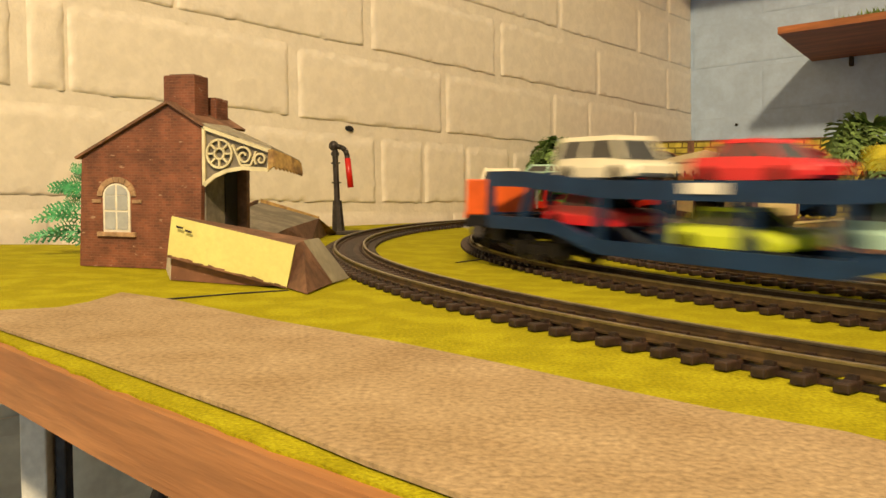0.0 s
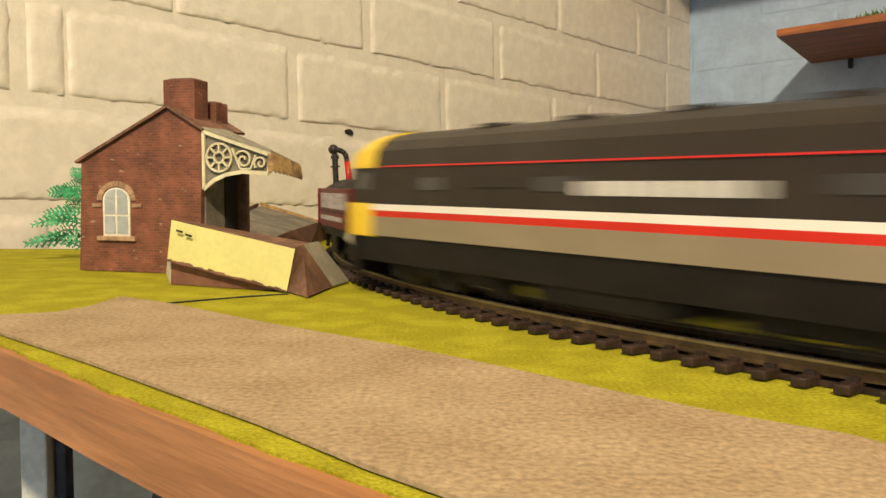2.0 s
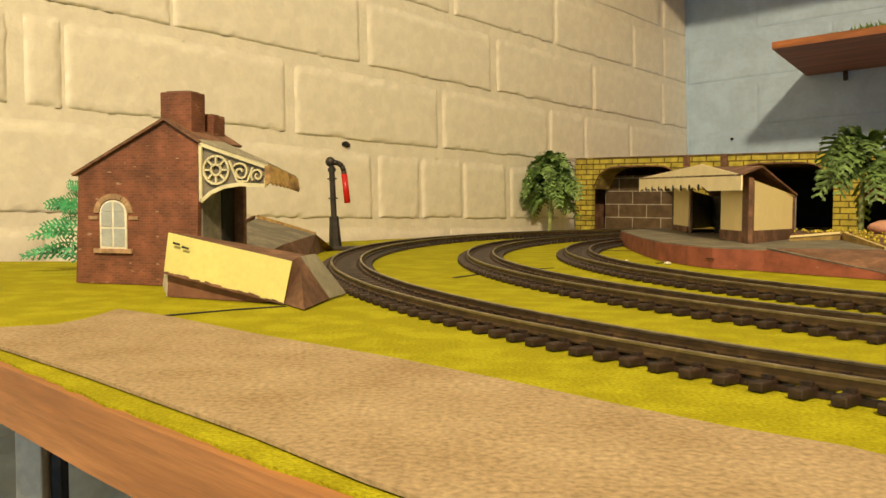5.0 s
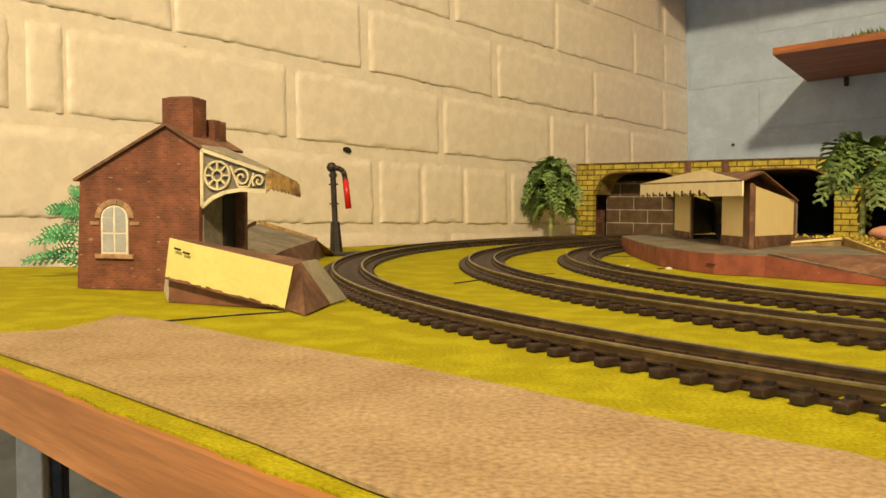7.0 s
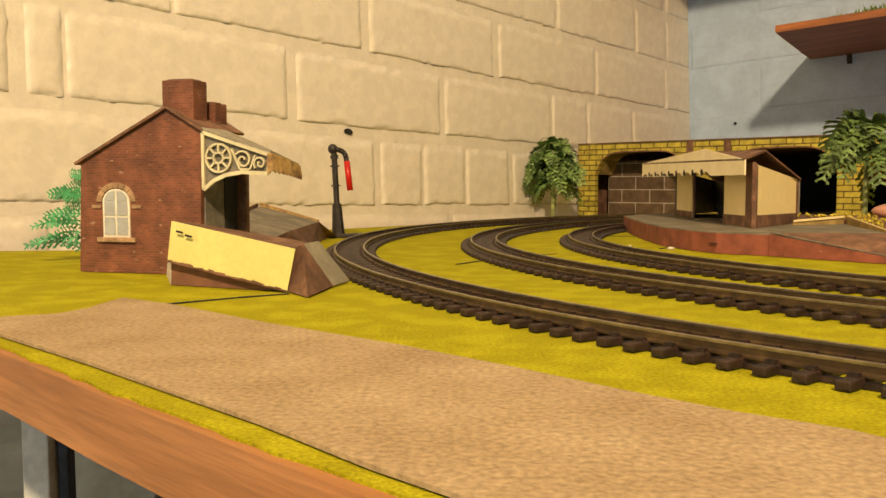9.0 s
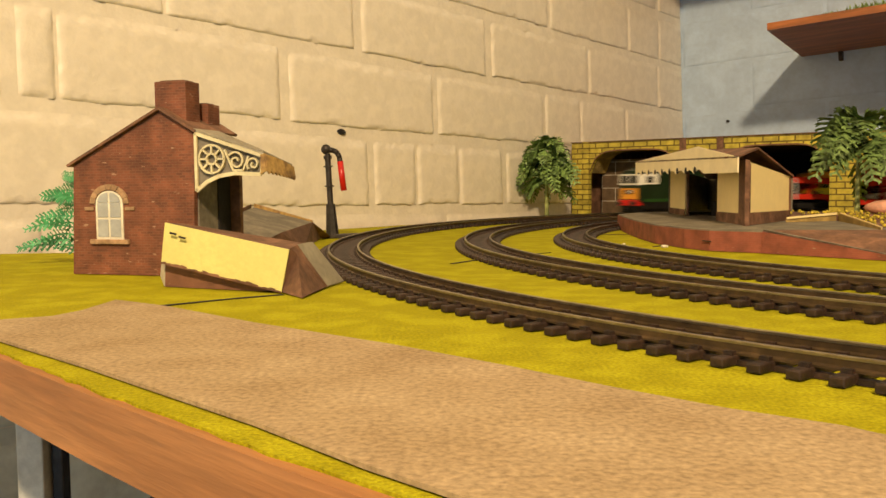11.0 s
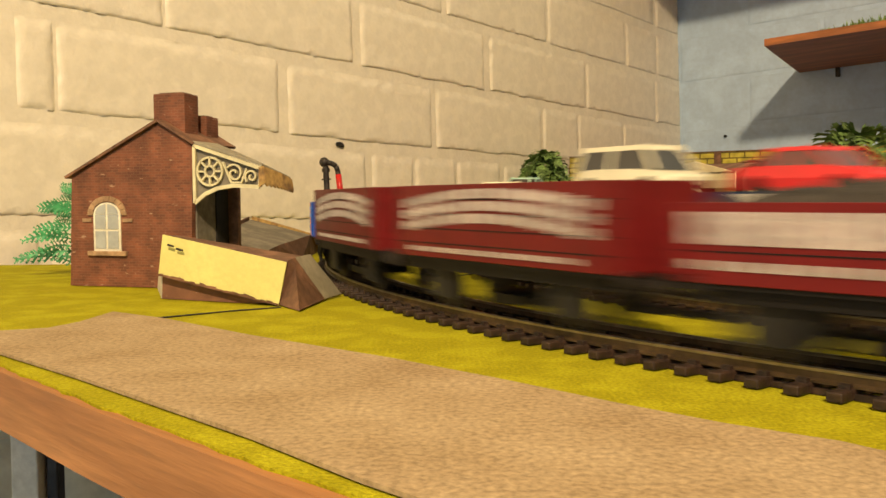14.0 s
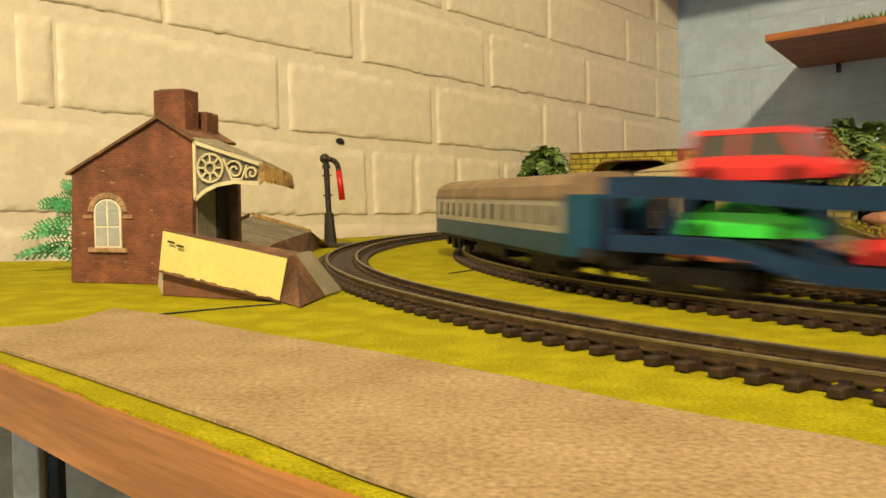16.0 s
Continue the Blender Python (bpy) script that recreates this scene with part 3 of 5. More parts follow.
    slab("valance_return", [(0.0985, -.0014, 0.0540), (0.1002, -.0014, 0.0545), (0.1012, -.0014, 0.0470), (0.0985, -.0014, 0.0455)], (0, .0010, 0), "valance", c)
    # pierced spandrel: outer frame, arch, wheel and scrolls
    sp = bmesh.new()
    y0, y1 = 0.0, 0.0012
    def strip(pts, w):
        for (ax, az), (bx, bz) in zip(pts, pts[1:]):
            d = Vector((bx - ax, bz - az)).normalized()
            s = Vector((-d.y, d.x)) * w / 2
            prism(sp, [(ax - s.x, az - s.y), (bx - s.x, bz - s.y), (bx + s.x, bz + s.y), (ax + s.x, az + s.y)], y0, y1, STRETCH_Y)
    strip([(0.0665, 0.0640), (0.0995, 0.0535)], .0016)
    strip([(0.0995, 0.0535), (0.0985, 0.0455)], .0012)
    strip([(0.0668, 0.064), (0.0668, 0.0385)], .0014)
    strip([(0.0668, 0.0385), (0.072, 0.0425), (0.078, 0.0450), (0.086, 0.0462), (0.0985, 0.0455)], .0017)
    def ring(cx, cz, r, w=.0009, a0=0, a1=6.2832, n=20):
        strip([(cx + r * math.cos(a0 + (a1 - a0) * i / n), cz + r * math.sin(a0 + (a1 - a0) * i / n)) for i in range(n + 1)], w)
    ring(0.0745, 0.0525, .0062)
    ring(0.0745, 0.0525, .0024)
    for i in range(8):
        a = i * math.pi / 4
        strip([(0.0745 + .0024 * math.cos(a), 0.0525 + .0024 * math.sin(a)), (0.0745 + .0062 * math.cos(a), 0.0525 + .0062 * math.sin(a))], .0008)
    def spiral(cx, cz, r0, r1, a0, turns, n=22):
        strip([(cx + (r0 + (r1 - r0) * i / n) * math.cos(a0 + turns * 6.2832 * i / n), cz + (r0 + (r1 - r0) * i / n) * math.sin(a0 + turns * 6.2832 * i / n)) for i in range(n + 1)], .0008)
    spiral(0.0865, 0.0515, .0008, .0042, 0, 1.4)
    spiral(0.0948, 0.0500, .0006, .0032, 2, 1.3)
    strip([(0.081, 0.0565), (0.085, 0.0475), (0.090, 0.0475), (0.0925, 0.0535)], .0008)
    part("spandrel", sp, M["bone"], c, "cream pierced card bracket with wheel and scrolls")
    bk = bmesh.new()
    prism(bk, [(0.0668, 0.064), (0.0995, 0.0535), (0.0985, 0.0455), (0.086, 0.0462), (0.078, 0.0450), (0.072, 0.0425), (0.0668, 0.0385)], -0.0018, -0.0006, STRETCH_Y)
    part("spandrel_back", bk, M["greycard"], c)


station()


def ramps():
    # collapsed platform end: a box section lying askew, its yellow edge to the front
    p = thing("platform_ramp", "broken card platform ramp with a pale yellow facing, lying askew", "ramp")
    a, b = Vector((-0.1110, 0.356, 0)), Vector((-0.0610, 0.333, 0))
    def quad(name, pts, m, thick=(0, 0.0012, 0), label=""):
        t = Vector(thick)
        bm = bmesh.new()
        loft(bm, [[Vector(q) for q in pts], [Vector(q) + t for q in pts]])
        return part(name, bm, M[m], p, label)
    quad("facing", [(-0.1112, 0.3555, 0.0100), (-0.0594, 0.3325, 0.0004), (-0.0562, 0.3330, 0.0165), (-0.1095, 0.3565, 0.0262)], "card", label="pale yellow card facing with torn edge")
    quad("brick_side", [(-0.1110, 0.3590, 0.0003), (-0.0700, 0.3400, 0.0003), (-0.0620, 0.3360, 0.0010), (-0.1105, 0.3585, 0.0098)], "brickp")
    quad("end_cap", [(-0.1150, 0.366, 0.0040), (-0.1112, 0.3590, 0.0003), (-0.1098, 0.3575, 0.0255), (-0.1128, 0.366, 0.0215)], "cellophane", (.0006, 0, 0), "cloudy strip of old sticky tape")
    quad("ramp_face", [(-0.0592, 0.3332, 0.0006), (-0.0490, 0.3160, 0.0004), (-0.0444, 0.3480, 0.0006), (-0.0548, 0.3420, 0.0172), (-0.0562, 0.3345, 0.0166)], "browncard", (0.0003, 0.0004, 0.0005))
    quad("ramp_edge", [(-0.0444, 0.3484, 0.0006), (-0.0398, 0.3665, 0.0006), (-0.0510, 0.3560, 0.0176), (-0.0548, 0.3424, 0.0174)], "palegrey", (0.0003, 0.0004, 0.0005), "pale grey edging strip")
    # near-black sheet on the ground, painted shade beneath the ramp
    quad("underside", [(-0.1100, 0.3600, 0.0003), (-0.0600, 0.3380, 0.0003), (-0.0450, 0.3480, 0.0003), (-0.0520, 0.3640, 0.0003), (-0.1060, 0.3760, 0.0003)], "dark", (0, 0, .0003))
    quad("top_board", [(-0.1095, 0.3572, 0.0262), (-0.0562, 0.3340, 0.0165), (-0.0512, 0.3560, 0.0170), (-0.1080, 0.3760, 0.0250)], "browncard", (0, 0, -.0008))
    rng = random.Random(15)
    for k in range(22):
        f0, f1 = k / 22, (k + 1) / 22
        pa = Vector((-0.1112, 0.3552, 0.0100)).lerp(Vector((-0.0594, 0.3322, 0.0004)), f0)
        pb = Vector((-0.1112, 0.3552, 0.0100)).lerp(Vector((-0.0594, 0.3322, 0.0004)), f1)
        up = rng.uniform(.0005, .0012)
        quad("torn_edge", [pa, pb, pb + Vector((0, 0, up)), pa + Vector((0, 0, up * rng.uniform(.6, 1.3)))], "browncard", (-.0001, -.0003, 0))
    for sx, sz in ((-0.1050, 0.0220), (-0.1010, 0.0205)):
        t = (sx + 0.1112) / 0.0504
        bm = boxed(-.0016, .0016, -.0004, .0, -.0004, .0004)
        part("staple", bm, M["iron"], p, at=Matrix.Translation((sx, 0.3555 - 0.0225 * t - .0004, sz)) @ pose(0, 0, 0, 0, 12, -24))
    # second platform section behind
    s = thing("station_platform", "brown card platform section with buff edging behind the ramp", "platform")
    P = [Vector(q) for q in ((-0.1300, 0.540, 0.0200), (-0.1345, 0.648, 0.0255), (-0.0900, 0.634, 0.0148), (-0.0964, 0.5415, 0.0122), (-0.0985, 0.511, 0.0100), (-0.1200, 0.490, 0.0090))]
    G = [Vector(q) for q in ((-0.0900, 0.680, 0.0005), (-0.0878, 0.580, 0.0005), (-0.0965, 0.530, 0.0005), (-0.0830, 0.690, 0.0005))]
    def sheet(name, pts, thick, m, label=""):
        t = Vector(thick)
        part(name, loft(bmesh.new(), [list(pts), [q + t for q in pts]]), M[m], s, label)
    sheet("deck", P, (0, 0, -.0010), "greycard")
    sheet("end_face", [P[3], P[2], G[0], G[1]], (-.0008, .0006, 0), "browncard")
    sheet("end_face", [P[4], P[3], G[1], G[2]], (-.0008, .0006, 0), "browncard")
    sheet("slope", [P[2], G[3], G[0]], (-.0008, .0006, 0), "browncard")
    up = Vector((0, 0, .0026))
    sheet("edging", [P[1] + Vector((0, .0016, -.001)), P[2] + Vector((0, .0016, -.001)), P[2] + up * .45 + Vector((0, .0016, 0)), P[1] + up + Vector((0, .0016, 0))], (0, .0010, 0), "valance", "ochre card edging along the back")
    sheet("edging", [P[0] + Vector((-.0014, 0, -.002)), P[1] + Vector((-.0014, 0, -.002)), P[1] + up * .8 + Vector((-.0014, 0, 0)), P[0] + up * .5 + Vector((-.0014, 0, 0))], (-.0010, 0, 0), "browncard")
    for q in (P[0], P[1]):
        part("prop", boxed(q.x - .002, q.x + .002, q.y - .006, q.y - .002, .0003, q.z - .0012), M["browncard"], s)


ramps()


def water_crane():
    w = thing("water_crane", "dark iron model water crane with a red hanging hose", "crane", at=Matrix.Translation((-0.0826, 0.6895, 0)) @ pose(0, 0, 0, 0, -2.5, -6) @ Matrix.Diagonal((.884, .884, .884, 1)))
    part("base_plate", boxed(-.008, .022, -.006, .006, 0.0, .0035, .0006), M["iron"], w)
    bm = cyl(bmesh.new(), (0, 0, .003), (0, 0, .030), .0058, .0040, 8)
    part("pedestal", bm, M["iron"], w)
    bm = cyl(bmesh.new(), (0, 0, .030), (0, 0, .074), .0026)
    for z in (.045, .062):
        cyl(bm, (0, 0, z), (0, 0, z + .0012), .0042)
    cyl(bm, (0, 0, .069), (0, 0, .072), .0036)
    part("column", bm, M["iron"], w)
    bm = bmesh.new()
    bmesh.ops.create_icosphere(bm, subdivisions=2, radius=.0045)
    part("cap", bm, M["iron"], w, at=Matrix.Translation((-.001, 0, .0775)), smooth=True)
    bm = bmesh.new()
    path = [(0, .0775), (.006, .0760), (.0092, .0735), (.0105, .069), (.0108, .064)]
    for (a, b), (c, d) in zip(path, path[1:]):
        cyl(bm, (a, 0, b), (c, 0, d), .0023)
    part("arm", bm, M["iron"], w, smooth=True)
    part("hose", cyl(bmesh.new(), (.0108, 0, .0665), (.0125, 0, .041), .0027), M["red"], w, "glossy red hanging hose", smooth=True)


water_crane()


# ---- shelter and its platform ----
def shelter():
    p = thing("station_platform", "red-brown card island platform with a worn grey top", "platform")
    front = [(0.160, 0.800), (0.151, 0.724), (0.1450, 0.650), (0.143, 0.591), (0.150, 0.545), (0.158, 0.521), (0.182, 0.500)]
    back = [(0.40, 0.46), (0.42, 0.60), (0.36, 0.74), (0.27, 0.84), (0.20, 0.86)]
    part("deck", prism(bmesh.new(), front + back, 0.0003, 0.0120), M["redbrick"], p, uv=True)
    part("deck_top", prism(bmesh.new(), [(x + .0005, y) for x, y in front] + back, 0.0120, 0.0128), M["greycard"], p)
    bm = bmesh.new()
    A = [(0.182, 0.500, 0.0122), (0.40, 0.46, 0.0122), (0.36, 0.36, 0.0005), (0.232, 0.436, 0.0005)]
    loft(bm, [[Vector(v) - Vector((0, 0, .0004)) for v in A], [Vector(v) + Vector((0, 0, .0012)) for v in A]])
    part("slope", bm, M["browncard"], p)
    bm = bmesh.new()
    B = [(0.182, 0.500, 0.0137), (0.192, 0.500, 0.0137), (0.240, 0.437, 0.0022), (0.232, 0.436, 0.0019)]
    loft(bm, [[Vector(v) - Vector((0, 0, .0012)) for v in B], [Vector(v) for v in B]])
    part("slope_edge", bm, M["greycard"], p)
    bm = bmesh.new()
    C2 = [(0.1812, 0.4995), (0.2312, 0.4355)]
    loft(bm, [[Vector((C2[0][0], C2[0][1], .0003)), Vector((C2[1][0], C2[1][1], .0003)), Vector((C2[1][0], C2[1][1], .0015)), Vector((C2[0][0], C2[0][1], .0125))], [Vector((C2[0][0] + .001, C2[0][1] + .001, .0003)), Vector((C2[1][0] + .001, C2[1][1] + .001, .0003)), Vector((C2[1][0] + .001, C2[1][1] + .001, .0015)), Vector((C2[0][0] + .001, C2[0][1] + .001, .0125))]])
    part("slope_side", bm, M["redbrick"], p, uv=True)
    part("staple", boxed(-.0003, .0003, -.004, .004, -.0003, .0003), M["iron"], p, at=Matrix.Translation((0.1568, 0.522, 0.006)) @ pose(0, 0, 0, 0, 0, 20))
    z0 = 0.0130
    s = thing("waiting_shelter", "cream card waiting shelter with brown skirting and sagging roof", "shelter")
    a, b, c = Vector((0.211, 0.815, 0)), Vector((0.193, 0.560, 0)), Vector((0.252, 0.640, 0))
    along = (a - b).normalized()
    d = c + (a - b)
    def panel(name, p0, p1, z_a, z_b0, z_b1, m, thick=.0016, out=0.0, label=""):
        t = (p1 - p0).normalized()
        nn = Vector((t.y, -t.x, 0)) 
        if nn.dot(Vector((-p0.x, -p0.y, 0))) < 0:
            nn = -nn
        q0, q1 = p0 + nn * out, p1 + nn * out
        r = [(q0, z_a), (q1, z_a), (q1, z_b1), (q0, z_b0)]
        bm = bmesh.new()
        loft(bm, [[Vector((v.x, v.y, z)) for v, z in r], [Vector((v.x, v.y, z)) - nn * thick for v, z in r]])
        return part(name, bm, M[m], s, label)
    f1, f2 = b + (a - b) * 0.74, b + (a - b) * 0.30
    zt, zb = 0.0535, 0.0470
    panel("front_wall", f1, a, z0, zt, zt, "buff")
    panel("front_wall", b, f2, z0, zt, zt, "buff")
    panel("skirting", f1, a, z0, z0 + .005, z0 + .005, "browncard", out=.0006)
    panel("skirting", b, f2, z0, z0 + .0075, z0 + .0065, "browncard", out=.0006)
    panel("corner_post", b - along * .0, b + along * .016, z0, zt + .001, zt + .001, "browncard", out=.0008)
    panel("side_wall", b, c, z0, zt, zb - .003, "buff", label="pale cream end wall")
    panel("skirting", b, c, z0, z0 + .0080, z0 + .0070, "browncard", out=.0006)
    panel("corner_post", c - (c - b).normalized() * .004, c, z0, zb - .004, zb - .004, "browncard", out=.0006)
    e = b + (c - b).normalized() * .006
    panel("corner_post", b, e, z0, zt, zt - .0015, "browncard", out=.0007)
    part("corner_bead", boxed(b.x - .0014, b.x + .0014, b.y - .0014, b.y + .0014, z0, zt + .0005), M["browncard"], s)
    panel("back_wall", c, d, z0, zb - .003, zb - .003, "greycard")
    panel("end_wall", a, d, z0, zt, zb - .003, "greycard")
    panel("inner_post", f1, f1 - along * .004, z0, zt, zt, "browncard", out=-.001)
    bm = bmesh.new()
    mid = (f1 + f2) / 2 + Vector((0.03, 0, 0))
    box(bm, mid.x - .006, mid.x + .006, mid.y - .05, mid.y + .05, z0, z0 + .012, .0006)
    part("bench", bm, M["dark"], s)
    # roof in two slopes from a sagging ridge
    o = -Vector((along.y, -along.x, 0))
    o = Vector((-abs(o.x), o.y, 0))
    front_e = [b + o * .010 - along * .016, a + o * .030 + along * .010]
    ridge = [b + (c - b) * .20 - along * .004, a + (d - a) * .25 + along * .006]
    back_e = [c + (c - b).normalized() * .004 - along * .004, d + along * .006]
    hs = [(0.0550, 0.0592), (0.0612, 0.0690), (0.0435, 0.0440)]
    rings0, rings1 = [], []
    for n0, n1, k in (("front", "ridge", 0), ("ridge", "back", 1)):
        L = [front_e, ridge, back_e]
        q = [(L[k][0], hs[k][0]), (L[k][1], hs[k][1]), (L[k + 1][1], hs[k + 1][1]), (L[k + 1][0], hs[k + 1][0])]
        bm = bmesh.new()
        loft(bm, [[Vector((v.x, v.y, z)) for v, z in q], [Vector((v.x, v.y, z + .0012)) for v, z in q]])
        part("roof", bm, M["browncard"], s)
    # valance with a row of pierced drops
    v0, v1 = front_e
    n = 9
    tdir = (v1 - v0)
    rings = []
    for i in range(91):
        f = i / 90
        peak = 1 - abs(f - 0.30) / (0.30 if f < 0.30 else 0.70)
        top = 0.0556 + 0.0044 * f + 0.0085 * peak
        drop = 0.0462 + (0.0030 * abs(math.sin(f * math.pi * n / 0.75)) if f > 0.25 else 0) + 0.001 * f
        p0 = v0 + tdir * f
        rings.append([Vector((p0.x, p0.y, drop)), Vector((p0.x, p0.y, top)), Vector((p0.x + .0008, p0.y, top)), Vector((p0.x + .0008, p0.y, drop))])
    bm = loft(bmesh.new(), rings)
    part("valance", bm, M["creamcard"], s, "cream card valance with pierced drops")
    for i in range(8):
        f = 0.32 + 0.66 * i / 8
        pa = v0 + tdir * f
        bm = bmesh.new()
        cyl(bm, (-.0004, 0, 0), (.0002, 0, 0), .0024 - .0001 * i, n=12)
        part("piercing", bm, M["dark"], s, at=Matrix.Translation((pa.x, pa.y, 0.0488 + .0012 * f)))


shelter()


# ---- arched bridge in front of the blue wall ----
def bridge():
    u0 = 1.020
    base = Matrix.Identity(4)
    # frame: x along the bridge face away from the long wall, y into the bridge, z up
    X, Y = Vector((_c, -_s, 0)), Vector((_s, _c, 0))
    o = Vector((*nu(0.604, u0), 0))
    F = Matrix((X.to_4d(), Y.to_4d(), Vector((0, 0, 1, 0)), Vector((0, 0, 0, 1)))).transposed()
    F = Matrix(((X.x, Y.x, 0, o.x), (X.y, Y.y, 0, o.y), (0, 0, 1, 0), (0, 0, 0, 1)))
    g = thing("arched_bridge", "yellow brick-paper arched bridge with dark openings", "bridge", at=F)
    H, TH, W = 0.0935, 0.006, 1.05
    arches = [(0.026, 0.150), (0.204, 0.322), (0.352, 0.470), (0.528, 0.632)]
    spring, crown = 0.054, 0.0825
    bm = bmesh.new()
    xs = [0.0]
    for x0, x1 in arches:
        prism(bm, [(xs[-1], 0.0003), (x0, 0.0003), (x0, H), (xs[-1], H)], -TH, 0, STRETCH_Y)
        n = 14
        pts = [(x0 + (x1 - x0) * i / n, spring + (crown - spring) * (1 - abs(2 * i / n - 1) ** 5.0) ** .72) for i in range(n + 1)]
        for (ax, az), (bx, bz) in zip(pts, pts[1:]):
            prism(bm, [(ax, az), (bx, bz), (bx, H), (ax, H)], -TH, 0, STRETCH_Y)
        xs.append(x1)
    prism(bm, [(xs[-1], 0.0003), (W, 0.0003), (W, H), (xs[-1], H)], -TH, 0, STRETCH_Y)
    part("face", bm, M["yellowbrick"], g, uv=True)
    for k, (x0, x1) in enumerate(arches):
        n = 14
        pts = [(x0 + (x1 - x0) * i / n, spring + (crown - spring) * (1 - abs(2 * i / n - 1) ** 5.0) ** .72) for i in range(n + 1)]
        part("arch_ring", loft(bmesh.new(), [[(x, -.0008, z - .0008), (x, .0005, z - .0008), (x, .0005, z + .0008), (x, -.0008, z + .0008)] for x, z in pts]), M["browncard"], g)
        part("arch_soffit", loft(bmesh.new(), [[(x, TH, z), (x, .044, z), (x, .044, z + .001), (x, TH, z + .001)] for x, z in pts]), M["soffit"], g)
    for x0, x1 in ((0.0165, 0.0265), (0.150, 0.158), (0.196, 0.204), (0.322, 0.330), (0.344, 0.352)):
        part("pilaster", boxed(x0, x1, -0.0022, 0.0, 0.0003 if x0 < .1 else .0790, H + .0005, .0003), M["yellowbrick"] if x0 < .1 else M["browncard"], g, uv=True)
    part("coping", boxed(-0.001, W, -0.0012, TH + .001, H, H + .0008), M["browncard"], g)
    # unseen deck and side, and a near-black back, added to keep the arches dark
    part("deck", boxed(0.0, W, TH, 0.33, H - .010, H - .006), M["browncard"], g)
    part("side", boxed(0.0, 0.004, TH, 0.33, 0.0003, H - .010), M["browncard"], g)
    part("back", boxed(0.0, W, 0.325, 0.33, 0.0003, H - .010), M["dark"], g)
    # block-paper abutment inside the first arch
    bm = boxed(0.020, 0.122, 0.045, 0.049, 0.0003, 0.072)
    part("abutment", bm, M["greybrick"], g, "brown block-paper wall with white joints", uv=True)


bridge()


# ---- plastic fern trees ----
def frond(bm, base, d, length, rng, droop, wide, upright=False):
    """One feathery frond: a rib with paired leaflets that narrow to the tip."""
    p = Vector(base)
    d = Vector(d).normalized()
    n = 9
    spin = rng.uniform(-.25, .25) if upright else rng.uniform(-1.2, 1.2)
    pts = [p.copy()]
    for i in range(n):
        d = (d + Vector((0, 0, -droop / n))).normalized()
        p = p + d * length / n
        pts.append(p.copy())
    for i in range(1, n + 1):
        a, b = pts[i - 1], pts[i]
        t = (b - a).normalized()
        side = t.cross(Vector((0, 0, 1)))
        if side.length < .1:
            side = Vector((1, 0, 0))
        if upright:
            side = t.cross(Vector((0.25, 1, 0)))
        side.normalize()
        side = Matrix.Rotation(spin, 3, t) @ side
        up = side.cross(t)
        w0 = length * .016
        v = [bm.verts.new(q) for q in (a - side * w0, a + side * w0, b + side * w0, b - side * w0)]
        bm.faces.new(v)
        f = i / n
        ll = wide * (0.45 + 1.1 * f) * (1.25 - f) * rng.uniform(.8, 1.2)
        for sg in (-1, 1):
            q = b + side * sg * ll + t * ll * .7 + up * rng.uniform(-.25, .25) * ll
            w = ll * .30
            v = [bm.verts.new(x) for x in (b - t * w, b + t * w + up * w * .3, q + t * w * .5, q - t * w * .6)]
            bm.faces.new(v)
            m = b.lerp(q, .55)
            q2 = m + t * ll * .55 + side * sg * ll * .08
            v = [bm.verts.new(x) for x in (m - t * w * .4, m + side * sg * w, q2 + side * sg * w * .4, q2)]
            bm.faces.new(v)


def fern_tree(at, height, spread, n, seed, leafm, label, droop=1.6, lean=(0, 0), low=0.45):
    rng = random.Random(seed)
    t = thing("fern_tree", label, "tree", at=Matrix.Translation(at))
    part("trunk", cyl(bmesh.new(), (0, 0, 0), (lean[0], lean[1], height * .85), height * .028, height * .016, 8), M["bark"], t)
    bm = bmesh.new()
    for i in range(n):
        f = rng.random()
        z = height * (low + (0.97 - low) * f)
        a = rng.uniform(0, 6.2832)
        e = rng.uniform(.1, .9) + f * .5
        L = spread * rng.uniform(.65, 1.05) * (1.1 - .35 * f)
        frond(bm, (lean[0] * z / height, lean[1] * z / height, z), (math.cos(a), math.sin(a), e), L, rng, droop * rng.uniform(.8, 1.3), spread * .25)
    part("crown", bm, leafm, t)
    return t


fern_tree((0.1290, 1.070, 0), 0.092, 0.046, 80, 11, M["leaf"], "dark green feathery plastic fern tree by the bridge", 2.0)
fern_tree((0.352, 0.750, 0.004), 0.092, 0.058, 24, 12, M["leaf"], "green drooping plastic fern tree behind the shelter", 2.1, low=0.62)
tagged(part("rust_foliage", (lambda bm: [frond(bm, (0.375, 0.748, 0.05), (math.cos(a), math.sin(a), .5), .03, random.Random(int(a * 100)), 1.4, .007) for a in (0.3, 1.1, 2.0, 2.9, 4.0, 5.1)] and bm)(bmesh.new()), M["rust"], None), "rust-brown dried foliage behind the fern tree", "foliage")
t = thing("fern_tree", "mint green flat plastic fir fronds beside the station house", "tree", at=Matrix.Translation((-0.194, 0.476, 0)))
part("trunk", cyl(bmesh.new(), (0, 0, 0), (0.004, 0, 0.046), .0014, .0008, 8), M["mint"], t)
bm = bmesh.new()
rng = random.Random(21)
